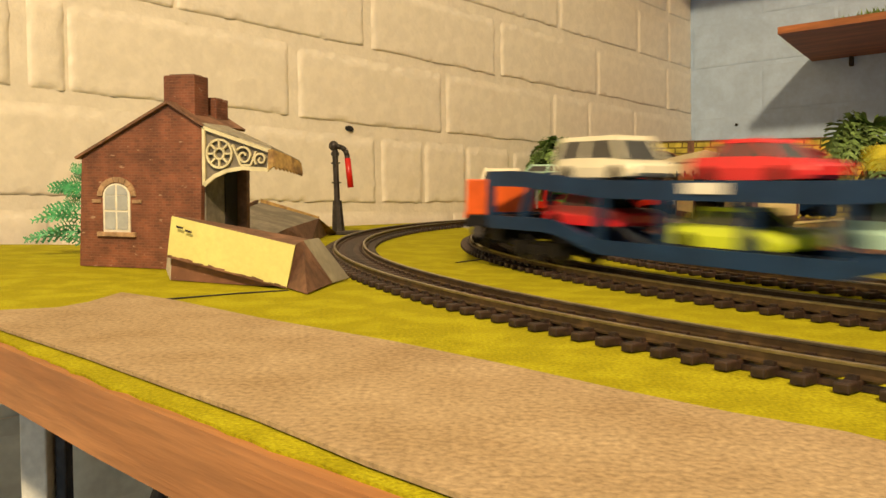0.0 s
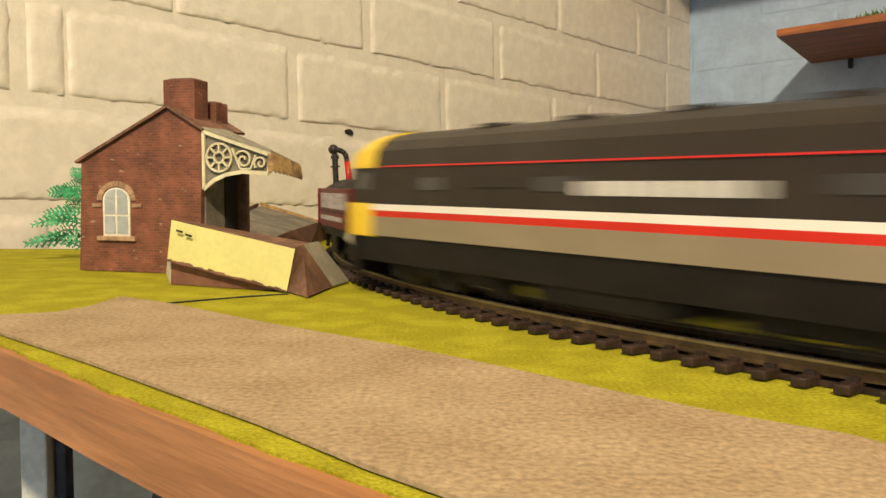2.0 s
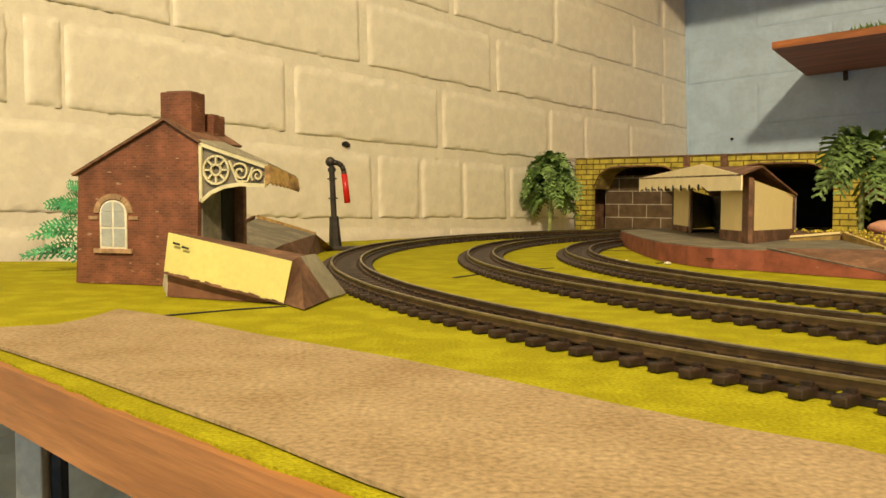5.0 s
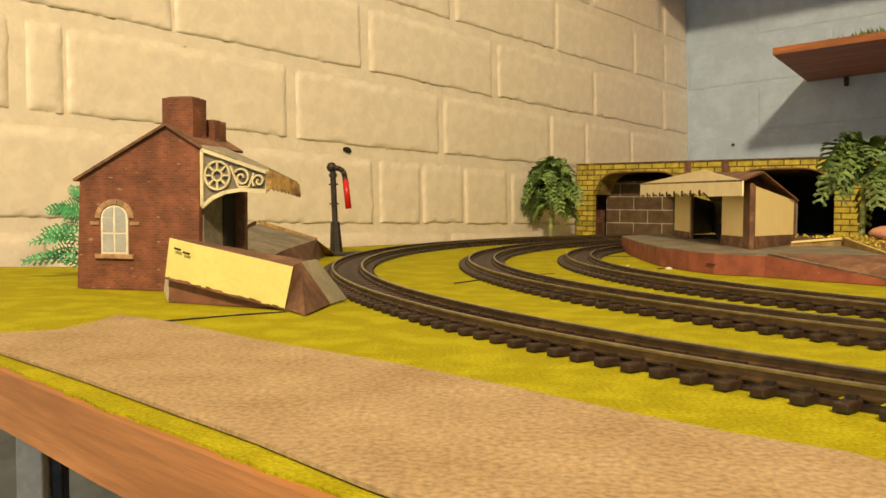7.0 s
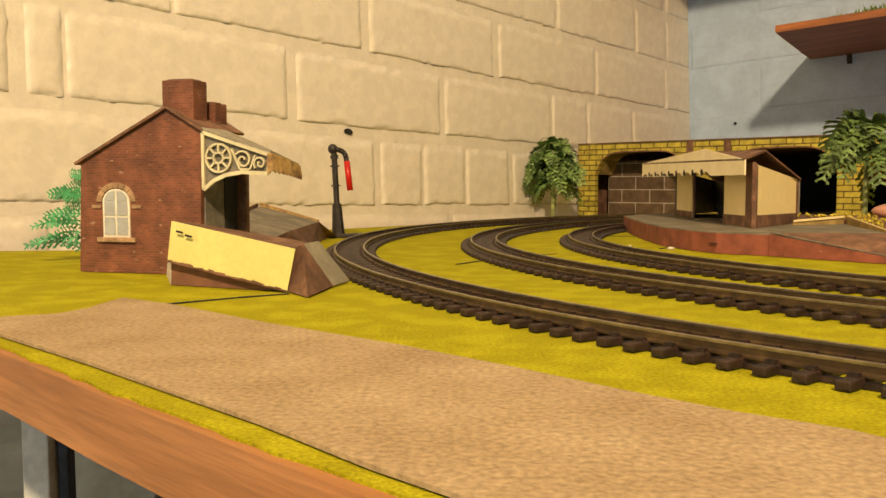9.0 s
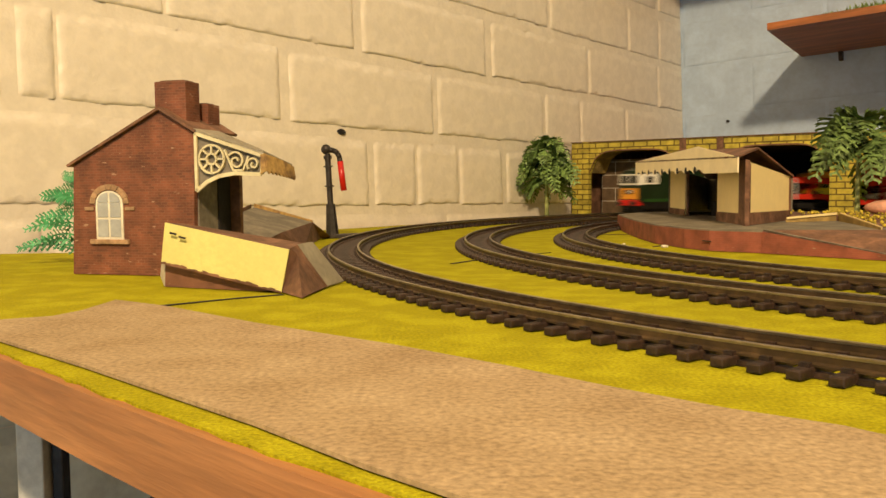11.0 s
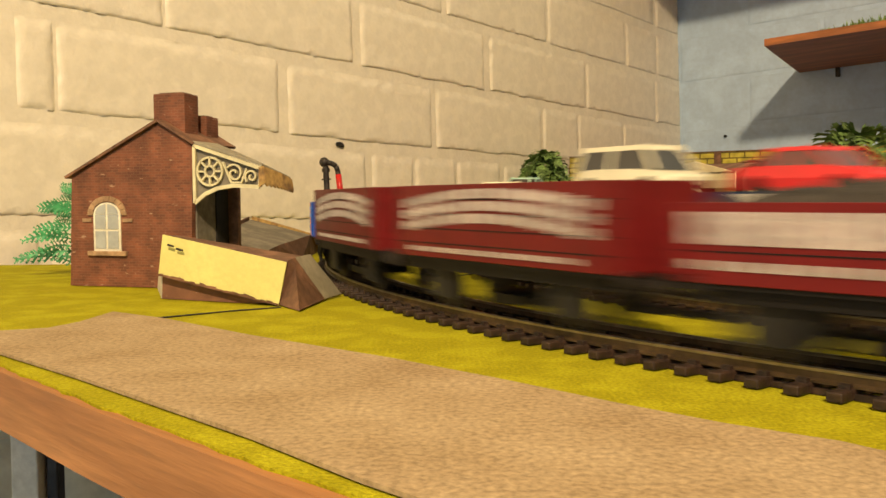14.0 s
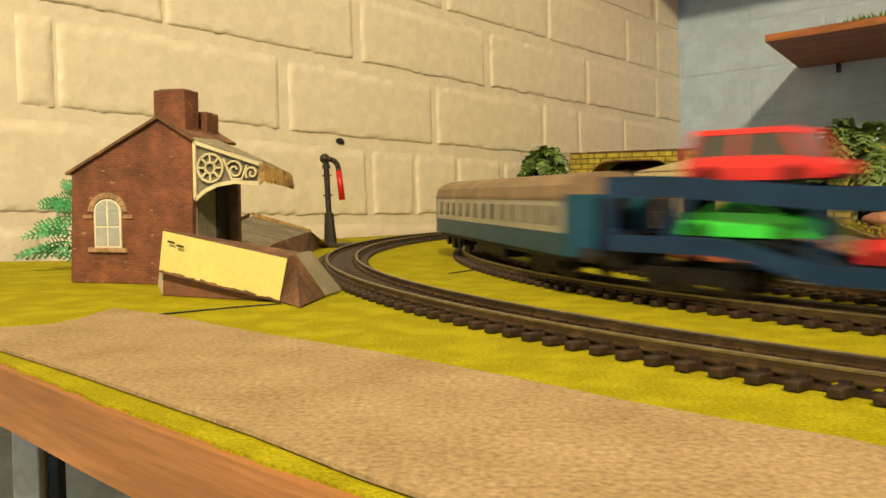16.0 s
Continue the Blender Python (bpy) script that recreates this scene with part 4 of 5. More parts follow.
for i in range(26):
    f = (i // 2) / 12.5
    a = (math.pi if i % 2 == 0 else 0) + rng.uniform(-.8, .8)
    frond(bm, (0.003 * f, rng.uniform(-.004, .004), 0.006 + .040 * f), (math.cos(a), math.sin(a), rng.uniform(.15, .45)), .034 * (1.0 - .50 * f) * rng.uniform(.7, 1.08), rng, rng.uniform(.1, .7), .0042, True)
part("crown", bm, M["mint"], t)


def planter():
    p = thing("flower_bed", "buff card raised bed with yellow scatter flowers", "planter")
    def wallq(name, q, m):
        bm = bmesh.new()
        loft(bm, [[Vector(v) for v in q], [Vector(v) + Vector((.001, .001, 0)) for v in q]])
        part(name, bm, M[m], p)
    A, B, C = (0.236, 0.6060), (0.2760, 0.6200), (0.2480, 0.5000)
    wallq("trough_side", [(*A, .0120), (*B, .0120), (*B, .0182), (*A, .0160)], "ochre")
    wallq("trough_side", [(B[0] + .0015, B[1] - .001, .0100), (*C, .0070), (*C, .0140), (B[0] + .0015, B[1] - .001, .0182)], "ochre")
    wallq("edging", [(A[0], A[1] - .0012, .0150), (B[0], B[1] - .0012, .0172), (B[0], B[1] - .0012, .0188), (A[0], A[1] - .0012, .0164)], "buff")
    wallq("edging", [(B[0] + .002, B[1] - .0022, .0170), (C[0], C[1] - .0012, .0126), (C[0], C[1] - .0012, .0146), (B[0] + .002, B[1] - .0022, .0188)], "buff")
    part("soil", prism(bmesh.new(), [(0.240, 0.610), (0.2775, 0.6225), (0.2520, 0.505), (0.34, 0.52), (0.37, 0.66), (0.27, 0.70)][:2] + [(0.2830, 0.622), (0.36, 0.60), (0.37, 0.66), (0.27, 0.70)], .0118, .0168), M["browncard"], p)
    bm = bmesh.new()
    loft(bm, [[Vector(q) for q in ((0.2790, 0.6180, .0165), (0.2500, 0.5010, .0120), (0.330, 0.500, .0120), (0.36, 0.61, .0165))], [Vector(q) for q in ((0.2790, 0.6180, .0125), (0.2500, 0.5010, .0080), (0.330, 0.500, .0080), (0.36, 0.61, .0125))]])
    part("soil", bm, M["browncard"], p)
    rng = random.Random(31)
    bm = bmesh.new()
    for i in range(520):
        x, y = 0.245 + rng.random() * .115, 0.515 + rng.random() * .15
        inside = x > 0.2535 + (y - .505) * .24 if y < .622 else x > .245 + (y - .622) * .4
        if not inside or (y > .615 and rng.random() < .4):
            continue
        q = bmesh.ops.create_icosphere(bm, subdivisions=1, radius=rng.uniform(.0007, .0014))
        bmesh.ops.translate(bm, vec=(x, y, (.0128 + (y - .505) * .038 if y < .622 else .0172) + rng.random() * .002), verts=q["verts"])
    part("flowers", bm, M["scatter"], p)
    bm = bmesh.new()
    bmesh.ops.create_icosphere(bm, subdivisions=2, radius=.011)
    bmesh.ops.scale(bm, vec=(1.5, 1, .5), verts=bm.verts)
    tagged(part("pink_stone", bm, mat("pink_pebble", (0.60, 0.30, 0.20), .6), None, at=Matrix.Translation((0.318, 0.632, 0.0215)), smooth=True), "smooth pink pebble on the flower bed", "stone")


planter()


# ---- rolling stock: x ahead, y left, z up from the rail head ----
def section(w, z0, zs, zt, n=9):
    """Body outline at one station: straight sides to zs, a rounded roof to zt."""
    pts = [(-w, z0), (w, z0), (w, zs)]
    for i in range(1, n):
        a = math.pi * i / n
        pts.append((w * math.cos(a), zs + (zt - zs) * math.sin(a) ** .75))
    pts.append((-w, zs))
    return pts


def ring_at(x, pts):
    return [Vector((x, y, z)) for y, z in pts]


def wheel_mesh(r):
    bm = cyl(bmesh.new(), (0, -.0012, 0), (0, .0012, 0), r, n=20)
    cyl(bm, (0, -.0018, 0), (0, .0018, 0), r * .55, n=12)
    cyl(bm, (0, -.0026, 0), (0, .0026, 0), r * .2, n=8)
    return mesh_of(bm, "wheel", M["iron"])


WHEEL_S, WHEEL_L = wheel_mesh(.0062), wheel_mesh(.0072)


def bogie(parent, x, wb, axles=2, big=False):
    b = part("bogie", boxed(-wb / 2 - .006, wb / 2 + .006, -.0105, .0105, .0045, .0085, .0006), M["black"], parent, at=Matrix.Translation((x, 0, 0)))
    for sgn in (-1, 1):
        bm = boxed(-wb / 2 - .007, wb / 2 + .007, sgn * .0125 - .0012, sgn * .0125 + .0012, .004, .010, .0006)
        for i in range(axles):
            xx = -wb / 2 + wb * i / (axles - 1)
            box(bm, xx - .0032, xx + .0032, sgn * .0140 - .001, sgn * .0140 + .001, .003, .0098, .0005)
        box(bm, -.004, .004, sgn * .014 - .001, sgn * .014 + .001, .0015, .008, .0005)
        part("side_frame", bm, M["black"], b)
    for i in range(axles):
        xx = -wb / 2 + wb * i / (axles - 1)
        for sgn in (-1, 1):
            piece("wheel", WHEEL_L if big else WHEEL_S, b, Matrix.Translation((xx, sgn * .0082, (.0072 if big else .0062))))


def buffers(parent, x, z=.0125, m="iron", sgn=1):
    for s in (-1, 1):
        bm = cyl(bmesh.new(), (x, s * .0115, z), (x + sgn * .0045, s * .0115, z), .0013, n=8)
        cyl(bm, (x + sgn * .0045, s * .0115, z), (x + sgn * .0056, s * .0115, z), .0030, n=14)
        part("buffer", bm, M[m], parent)


def coupling(parent, x, sgn):
    part("coupling", boxed(min(x, x + sgn * .007), max(x, x + sgn * .007), -.0025, .0025, .006, .0078), M["black"], parent)


def side_bars(parent, name, x0, x1, z0, z1, y, m):
    for sgn in (-1, 1):
        part(name, boxed(x0, x1, sgn * y - .0003, sgn * y + .0003, z0, z1), M[m], parent)


def executive_diesel():
    v = thing("diesel_locomotive", "grey and beige model diesel locomotive with yellow ends, red stripe", "locomotive")
    L, w = .262, .0172
    h = L / 2
    def bodyband(z0, z1, m, x0, x1, nm="body"):
        return part(nm, boxed(x0, x1, -w, w, z0, z1), M[m], v)
    cab = .026
    bodyband(.0172, .0240, "beige", -h + .012, h - .012, "lower_body")
    bodyband(.0240, .0262, "tred", -h + .012, h - .012, "red_stripe")
    bodyband(.0262, .0284, "lwhite", -h + .012, h - .012, "white_stripe")
    sec = section(w, .0284, .0415, .0540)
    part("upper_body", loft(bmesh.new(), [ring_at(x, sec) for x in (-h + cab, 0, h - cab)]), M["lgrey"], v, smooth=False)
    side_bars(v, "roof_line", -h + cab, h - cab, .0413, .0418, w + .0001, "red")
    for x in (-.06, -.02, .02, .06):
        part("roof_fan", cyl(bmesh.new(), (x, 0, .0533), (x, 0, .0546), .0075, n=16), M["lgrey"], v)
    for k in range(9):
        side_bars(v, "lettering", -.004 + .006 * k, -.0005 + .006 * k, .0325, .0362, w + .0001, "lwhite")
    side_bars(v, "lettering", -.055, -.030, .0345, .0368, w + .0001, "lgrey")
    for x in (-.075, .075, -.015):
        side_bars(v, "side_window", x - .006, x + .006, .0335, .0375, w + .0001, "glass")
    for e in (1, -1):
        R = [(h - cab, 1.0, .0284, .0415, .0540), (h - .012, 1.0, .0284, .0415, .0536), (h - .004, .97, .0284, .0400, .0508), (h - .001, .93, .0284, .0380, .0468)]
        c = part("cab", loft(bmesh.new(), [ring_at(e * x, section(w * k, z0, zs, zt)) for x, k, z0, zs, zt in R]), M["lgrey"], v)
        nose = [(h - .018, 1.001), (h - .006, 1.001), (h + .0005, .96)]
        part("nose", loft(bmesh.new(), [[Vector((e * x, y * w * k, z)) for y, z in ((-1, .0168), (1, .0168), (1, .0286), (-1, .0286))] for x, k in nose]), M["lyellow"], v, "yellow warning end")
        top = [(h - .020, 1.004, .0430, .0544), (h - .011, 1.004, .0425, .0540), (h - .0035, .975, .0420, .0512), (h - .0008, .93, .0415, .0478)]
        part("cab_roof", loft(bmesh.new(), [ring_at(e * x, section(w * k, .0412, zs, zt)) for x, k, zs, zt in top]), M["lyellow"], v)
        for s in (-1, 1):
            part("windscreen", boxed(e * h - .0004, e * h + .0004, min(s * .0012, s * .0142), max(s * .0012, s * .0142), .0330, .0405), M["glass"], c)
            part("lamp", cyl(bmesh.new(), (e * (h + .0004), s * .0042, .0298), (e * (h + .0018), s * .0042, .0298), .0016), M["lwhite"], c)
            part("tail_lamp", cyl(bmesh.new(), (e * h, s * .0130, .0308), (e * (h + .001), s * .0130, .0308), .0011), M["steel"], c)
        for y0, y1, z0, z1 in ((-.0150, .0150, .0404, .0413), (-.0150, .0150, .0320, .0330), (-.0150, -.0141, .033, .0405), (.0141, .0150, .033, .0405), (-.0012, .0012, .033, .0405)):
            part("window_bar", boxed(e * h - .0006, e * h + .0007, y0, y1, z0, z1), M["steel"], c)
        part("headcode_panel", boxed(e * (h + .0002) - .0006, e * (h + .0002) + .0006, -.0075, .0075, .0270, .0318), M["black"], c)
        part("cab_side_window", boxed(e * (h - .013) - .004, e * (h - .013) + .004, -w - .0002, w + .0002, .0335, .0395), M["glass"], c)
        buffers(v, e * h, .0150, "ccream", e)
        part("buffer_beam", boxed(e * (h - .002) - .003, e * (h - .002) + .003, -.0150, .0150, .0030, .0169), M["black"], v)
        coupling(v, e * (h + .001), e)
        bogie(v, e * .072, .050, 3, True)
    part("underframe", boxed(-h + .006, h - .006, -.0165, .0165, .0080, .0173), M["black"], v)
    part("fuel_tank", boxed(-.026, .026, -.0158, .0158, .0025, .0105, .001), M["black"], v)
    return v, L


def hydraulic_diesel():
    v = thing("diesel_locomotive", "dark green model diesel locomotive, white cab windows and amber panel", "locomotive")
    L, w = .217, .0172
    h = L / 2
    part("lime_band", boxed(-h + .008, h - .008, -w - .0001, w + .0001, .0150, .0180), M["lgreen"], v)
    sec = section(w, .0180, .0430, .0522)
    part("body", loft(bmesh.new(), [ring_at(x, sec) for x in (-h + .022, 0, h - .022)]), M["hgreen"], v)
    rsec = [(y * .93, z + .0004) for y, z in section(w, .0462, .0462, .0524)]
    part("roof", loft(bmesh.new(), [ring_at(x, rsec) for x in (-h + .012, 0, h - .012)]), M["oroof"], v)
    for x in (-.05, -.015, .03):
        part("roof_vent", boxed(x - .012, x + .012, -.008, .008, .0518, .0534, .0006), M["oroof"], v)
    for x in (-.040, -.012, .008, .042):
        for sgn in (-1, 1):
            fr = part("window_frame", boxed(x - .0068, x + .0068, sgn * w - .0003, sgn * w + .0003, .0352, .0412), M["steel"], v)
            part("pane", boxed(x - .0058, x + .0058, sgn * (w + .0002) - .0003, sgn * (w + .0002) + .0003, .0361, .0403), M["glass"], fr)
    side_bars(v, "crest", -.006, .006, .0262, .0288, w + .0001, "amber")
    for x in (-.05, .05):
        side_bars(v, "grille", x - .014, x + .014, .0195, .0325, w + .0001, "hgreen")
    for e in (1, -1):
        R = [(h - .022, 1.0, .0150, .0430, .0522), (h - .008, .99, .0150, .0422, .0508), (h - .002, .95, .0150, .0412, .0486)]
        part("cab", loft(bmesh.new(), [ring_at(e * x, section(w * k, z0, zs, zt)) for x, k, z0, zs, zt in R]), M["hgreen"], v)
        W = [(h - .027, 1.006, .0338, .0452), (h - .008, 1.0, .0334, .0450), (h - .0012, .955, .0330, .0445)]
        c = part("cab_surround", loft(bmesh.new(), [[Vector((e * x, y * w * k, z)) for y, z in ((-1, z0), (1, z0), (1, z1), (-1, z1))] for x, k, z0, z1 in W]), M["lwhite"], v, "white cab window surround")
        for s in (-1, 1):
            part("windscreen", boxed(e * (h - .001) - .0006, e * (h - .001) + .0006, min(s * .0012, s * .0138), max(s * .0012, s * .0138), .0350, .0432), M["glass"], c)
            part("cab_window", boxed(e * (h - .015) - .0045, e * (h - .015) + .0045, s * (w + .0001) - .0003, s * (w + .0001) + .0003, .0354, .0420), M["glass"], c)
        p = part("warning_panel", boxed(e * (h - .0018) - .0006, e * (h - .0018) + .0010, -.0140, .0140, .0180, .0295), M["amber"], v, "amber warning panel")
        b = part("headcode_box", boxed(e * (h - .0010) - .0006, e * (h - .0010) + .0006, -.0068, .0068, .0232, .0280), M["black"], p)
        cu = bpy.data.curves.new("headcode", "FONT")
        cu.body, cu.size, cu.align_x, cu.align_y, cu.extrude = "1A20", .0048, "CENTER", "CENTER", .0001
        ob = new("headcode", cu)
        ob.data.materials.append(M["lwhite"])
        ob.parent = b
        ob.matrix_basis = Matrix.Translation((e * (h - .0002), 0, .0256)) @ pose(0, 0, 0, 90, 0, 90 * e)
        part("buffer_beam", boxed(e * (h - .003) - .003, e * (h - .003) + .003, -.0150, .0150, .0110, .0172), M["red"], v, "red buffer beam")
        part("valance", boxed(e * (h - .006) - .004, e * (h - .006) + .004, -.0150, .0150, .0030, .0111), M["black"], v)
        buffers(v, e * h, .0135, "iron", e)
        coupling(v, e * h, e)
        bogie(v, e * .062, .040, 2, True)
    part("underframe", boxed(-h + .006, h - .006, -.0165, .0165, .0070, .0151), M["black"], v)
    part("tanks", boxed(-.028, .028, -.0155, .0155, .0028, .0105, .001), M["black"], v)
    return v, L


def open_wagon(m, kind):
    name = {"coal": "maroon open wagon with white lettering and a coal load", "arch": "tall maroon open wagon with arched white lettering",
            "stripe": "bright blue open wagon with a diagonal pink stripe and white lettering"}[kind]
    v = thing("open_wagon", name, "wagon")
    L = {"stripe": .0839, "coal": .078, "arch": .105}[kind]
    w, z0, z1 = .0165, .0162, {"arch": .0388, "coal": .0335, "stripe": .0330}[kind]
    h = L / 2
    part("brake_gear", boxed(-h * .20, h * .20, -.0105, .0105, .0040, .0070, .0004), M["black"], v, "black brake rigging between the wheels")
    bm = bmesh.new()
    for sgn in (-1, 1):
        part("side", boxed(-h, h, sgn * w - .0006, sgn * w + .0006, z0, z1, .0002), M[m], v)
        part("end", boxed(sgn * h - .0006, sgn * h + .0006, -w + .0006, w - .0006, z0, z1, .0002), M[m], v)
        for k in range(1, 5):
            z = z0 + (z1 - z0) * k / 5
            part("plank_joint", boxed(-h, h, sgn * (w + .0006) - .00012, sgn * (w + .0006) + .00002, z - .00015, z + .00015), M["black"], v)
        if kind == "coal":
            for k in range(13):
                x = -.036 + .0051 * k
                part("lettering", boxed(x, x + .0040, sgn * (w + .0007) - .0002, sgn * (w + .0007) + .0002, .0246, .0315), M["print"], v)
            for k in range(12):
                x = -sgn * -.034 - .0002 + sgn * -.0046 * k
                part("lettering", boxed(x - .0014, x + .0014, sgn * (w + .0007) - .0002, sgn * (w + .0007) + .0002, .0192, .0212), M["print"], v)
        elif kind == "arch":
            for row in range(3):
                for k in range(14):
                    x = -.046 + .0066 * k
                    lift = .0030 * (1 - ((k - 6.5) / 6.5) ** 2)
                    part("lettering", boxed(x, x + .0050, sgn * (w + .0007) - .0002, sgn * (w + .0007) + .0002, .0245 + .0036 * row + lift, .0272 + .0036 * row + lift), M["print"], v)
            for k in range(17):
                x = -.042 + .0048 * k
                part("lettering", boxed(x, x + .0030, sgn * (w + .0007) - .0002, sgn * (w + .0007) + .0002, .0180, .0195), M["print"], v)
        else:
            q = prism(bmesh.new(), [(sgn * .0385, .0326), (sgn * .0290, .0326), (-sgn * .0300, .0166), (-sgn * .0215, .0166)], sgn * (w + .0007) - .0002, sgn * (w + .0007) + .0002, Matrix(((1, 0, 0, 0), (0, 0, 1, 0), (0, 1, 0, 0), (0, 0, 0, 1))))
            part("stripe", q, mat("stripe_pink", (0.60, 0.24, 0.19), .5) if "stripe_pink" not in bpy.data.materials else bpy.data.materials["stripe_pink"], v)
            for x0, x1, za, zb in ((.002, .030, .0290, .0306), (.010, .034, .0258, .0272), (-.036, -.004, .0186, .0200), (-.036, -.014, .0212, .0222)):
                xa, xb = sorted((-sgn * x0, -sgn * x1))
                part("lettering", boxed(xa, xb, sgn * (w + .0009) - .0002, sgn * (w + .0009) + .0002, za, zb), mat("pale_blue_print", (0.22, 0.36, 0.72), .5) if "pale_blue_print" not in bpy.data.materials else bpy.data.materials["pale_blue_print"], v)
        for x in (-h * .58, h * .58):
            part("axle_guard", boxed(x - .007, x + .007, sgn * .0122 - .0010, sgn * .0122 + .0010, .0034, .0128, .0004), M["gear"], v)
            piece("wheel", WHEEL_S, v, Matrix.Translation((x, sgn * .0082, .0062)))
        buffers(v, sgn * h, .0142, "iron", sgn)
        coupling(v, sgn * h, sgn)
    part("floor", boxed(-h, h, -w, w, .0152, .0164), M["black"], v)
    part("underframe", boxed(-h + .002, h - .002, -.0150, .0150, .0122, .0153), M["black"], v)
    if kind == "coal":
        rng = random.Random(41)
        bm = bmesh.new()
        nx, ny = 22, 8
        g = [[bm.verts.new((-h + .001 + (L - .002) * i / nx, -w + .001 + (2 * w - .002) * j / ny, .0318 + .0062 * math.sin(math.pi * i / nx) ** .5 * math.sin(math.pi * j / ny) + rng.uniform(-.001, .001))) for j in range(ny + 1)] for i in range(nx + 1)]
        for i in range(nx):
            for j in range(ny):
                bm.faces.new((g[i][j], g[i + 1][j], g[i + 1][j + 1], g[i][j + 1]))
        part("coal_load", bm, M["coal"], v)
    return v, L


def brake_van():
    v = thing("brake_van", "bauxite red model brake van with open verandas and dark roof", "wagon")
    L, w = .1006, .0168
    h = L / 2
    part("floor", boxed(-h, h, -w, w, .0115, .0152), M["black"], v)
    part("cabin", boxed(-.030, .030, -w, w, .0152, .0430, .0003), M["vanred"], v)
    for sgn in (-1, 1):
        for e in (-1, 1):
            part("veranda_side", boxed(min(e * .030, e * h), max(e * .030, e * h), sgn * w - .0005, sgn * w + .0005, .0152, .0300), M["vanred"], v)
            part("veranda_post", boxed(e * h - .0012, e * h + .0004, sgn * w - .0012, sgn * w + .0006, .0300, .0430), M["vanred"], v)
            part("veranda_top", boxed(min(e * .030, e * h), max(e * .030, e * h), sgn * w - .0005, sgn * w + .0005, .0405, .0430), M["vanred"], v)
        part("step_board", boxed(-.040, .040, sgn * .0160 - .0015, sgn * .0160 + .0015, .0040, .0050), M["black"], v)
        part("lettering", boxed(-.018, .004, sgn * (w + .0001) - .0002, sgn * (w + .0001) + .0002, .0185, .0196), M["lwhite"], v)
        for x in (-.028, .028):
            part("axle_guard", boxed(x - .007, x + .007, sgn * .0122 - .0008, sgn * .0122 + .0008, .0030, .0118, .0004), M["gear"], v)
            piece("wheel", WHEEL_S, v, Matrix.Translation((x, sgn * .0082, .0062)))
    for e in (-1, 1):
        en = part("end_panel", boxed(e * h - .0006, e * h + .0006, -w, w, .0152, .0295), M["vanred"], v)
        for y in (-.0055, .0055):
            part("end_post", boxed(e * h - .0007, e * h + .0007, y - .0009, y + .0009, .0295, .0430), M["vanred"], en)
        part("end_top", boxed(e * h - .0007, e * h + .0007, -w, w, .0405, .0450), M["vanred"], en)
        for y in (-.011, 0, .011):
            part("door_glass", boxed(e * .0300 - .0004, e * .0300 + .0004, y - .0035, y + .0035, .0300, .0390), M["ccream"], v)
        buffers(v, e * h, .0138, "iron", e)
        coupling(v, e * h, e)
    part("roof", loft(bmesh.new(), [ring_at(x, [(y * 1.05, z) for y, z in section(w, .0428, .0432, .0486)]) for x in (-h - .002, h + .002)]), M["vanroof"], v)
    part("chimney", cyl(bmesh.new(), (.006, .006, .047), (.006, .006, .053), .0015), M["iron"], v)
    return v, L


def toy_car(parent, m, x, z, L=.050, w=.0105, tilt=0.0, shape="saloon"):
    """A small car that rides on a wagon: body, glasshouse, windows, wheels."""
    at = Matrix.Translation((x, 0, z)) @ pose(0, 0, 0, 0, tilt)
    h = L / 2
    rings = []
    for fx, k, zb, zt in ((-1, .86, .0040, .0088), (-.93, .96, .0025, .0098), (-.5, 1, .0022, .0102), (.3, 1, .0022, .0100), (.75, .98, .0024, .0092), (.95, .92, .0028, .0078), (1, .82, .0040, .0068)):
        ww = w * k
        rings.append([Vector((fx * h, y, zz)) for y, zz in ((-ww, zb), (ww, zb), (ww, (zb + zt) / 2), (ww * .92, zt), (-ww * .92, zt), (-ww, (zb + zt) / 2))])
    c = part("toy_car", loft(bmesh.new(), rings), M[m], parent, at=at)
    roof = []
    spans = {"saloon": (-.62, -.40, .18, .48), "van": (-.92, -.84, .42, .70), "sport": (-.55, -.25, .05, .45)}[shape]
    tall = {"saloon": .0160, "van": .0190, "sport": .0138}[shape]
    base = [[Vector((fx * h, s * w * .90, .0097)) for fx in (spans[0], spans[3])] for s in (-1, 1)]
    g = [Vector((spans[0] * h, -w * .9, .0096)), Vector((spans[3] * h, -w * .9, .0094)), Vector((spans[3] * h, w * .9, .0094)), Vector((spans[0] * h, w * .9, .0096))]
    tpt = [Vector((spans[1] * h, -w * .72, tall)), Vector((spans[2] * h, -w * .72, tall)), Vector((spans[2] * h, w * .72, tall)), Vector((spans[1] * h, w * .72, tall))]
    part("window", loft(bmesh.new(), [[q * 1.0 for q in g], [a.lerp(b, .85) for a, b in zip(g, tpt)]]), M["glass"], c)
    up = [a.lerp(b, .80) for a, b in zip(g, tpt)]
    part("roof", loft(bmesh.new(), [[Vector((q.x * 1.02, q.y * 1.03, q.z)) for q in up], tpt]), M[m], c)
    for i in range(4):
        part("pillar", cyl(bmesh.new(), g[i], tpt[i], .0009, n=6), M[m], c)
    for s in (-1, 1):
        mid = (spans[1] + spans[2]) / 2 * h
        part("pillar", cyl(bmesh.new(), (mid, s * w * .9, .0096), (mid, s * w * .72, tall), .0009, n=6), M[m], c)
    for fx in (-.6, .6):
        for s in (-1, 1):
            part("wheel", cyl(bmesh.new(), (fx * h, s * w * .82, .0036), (fx * h, s * w * 1.02, .0036), .0036, n=14), M["black"], c)


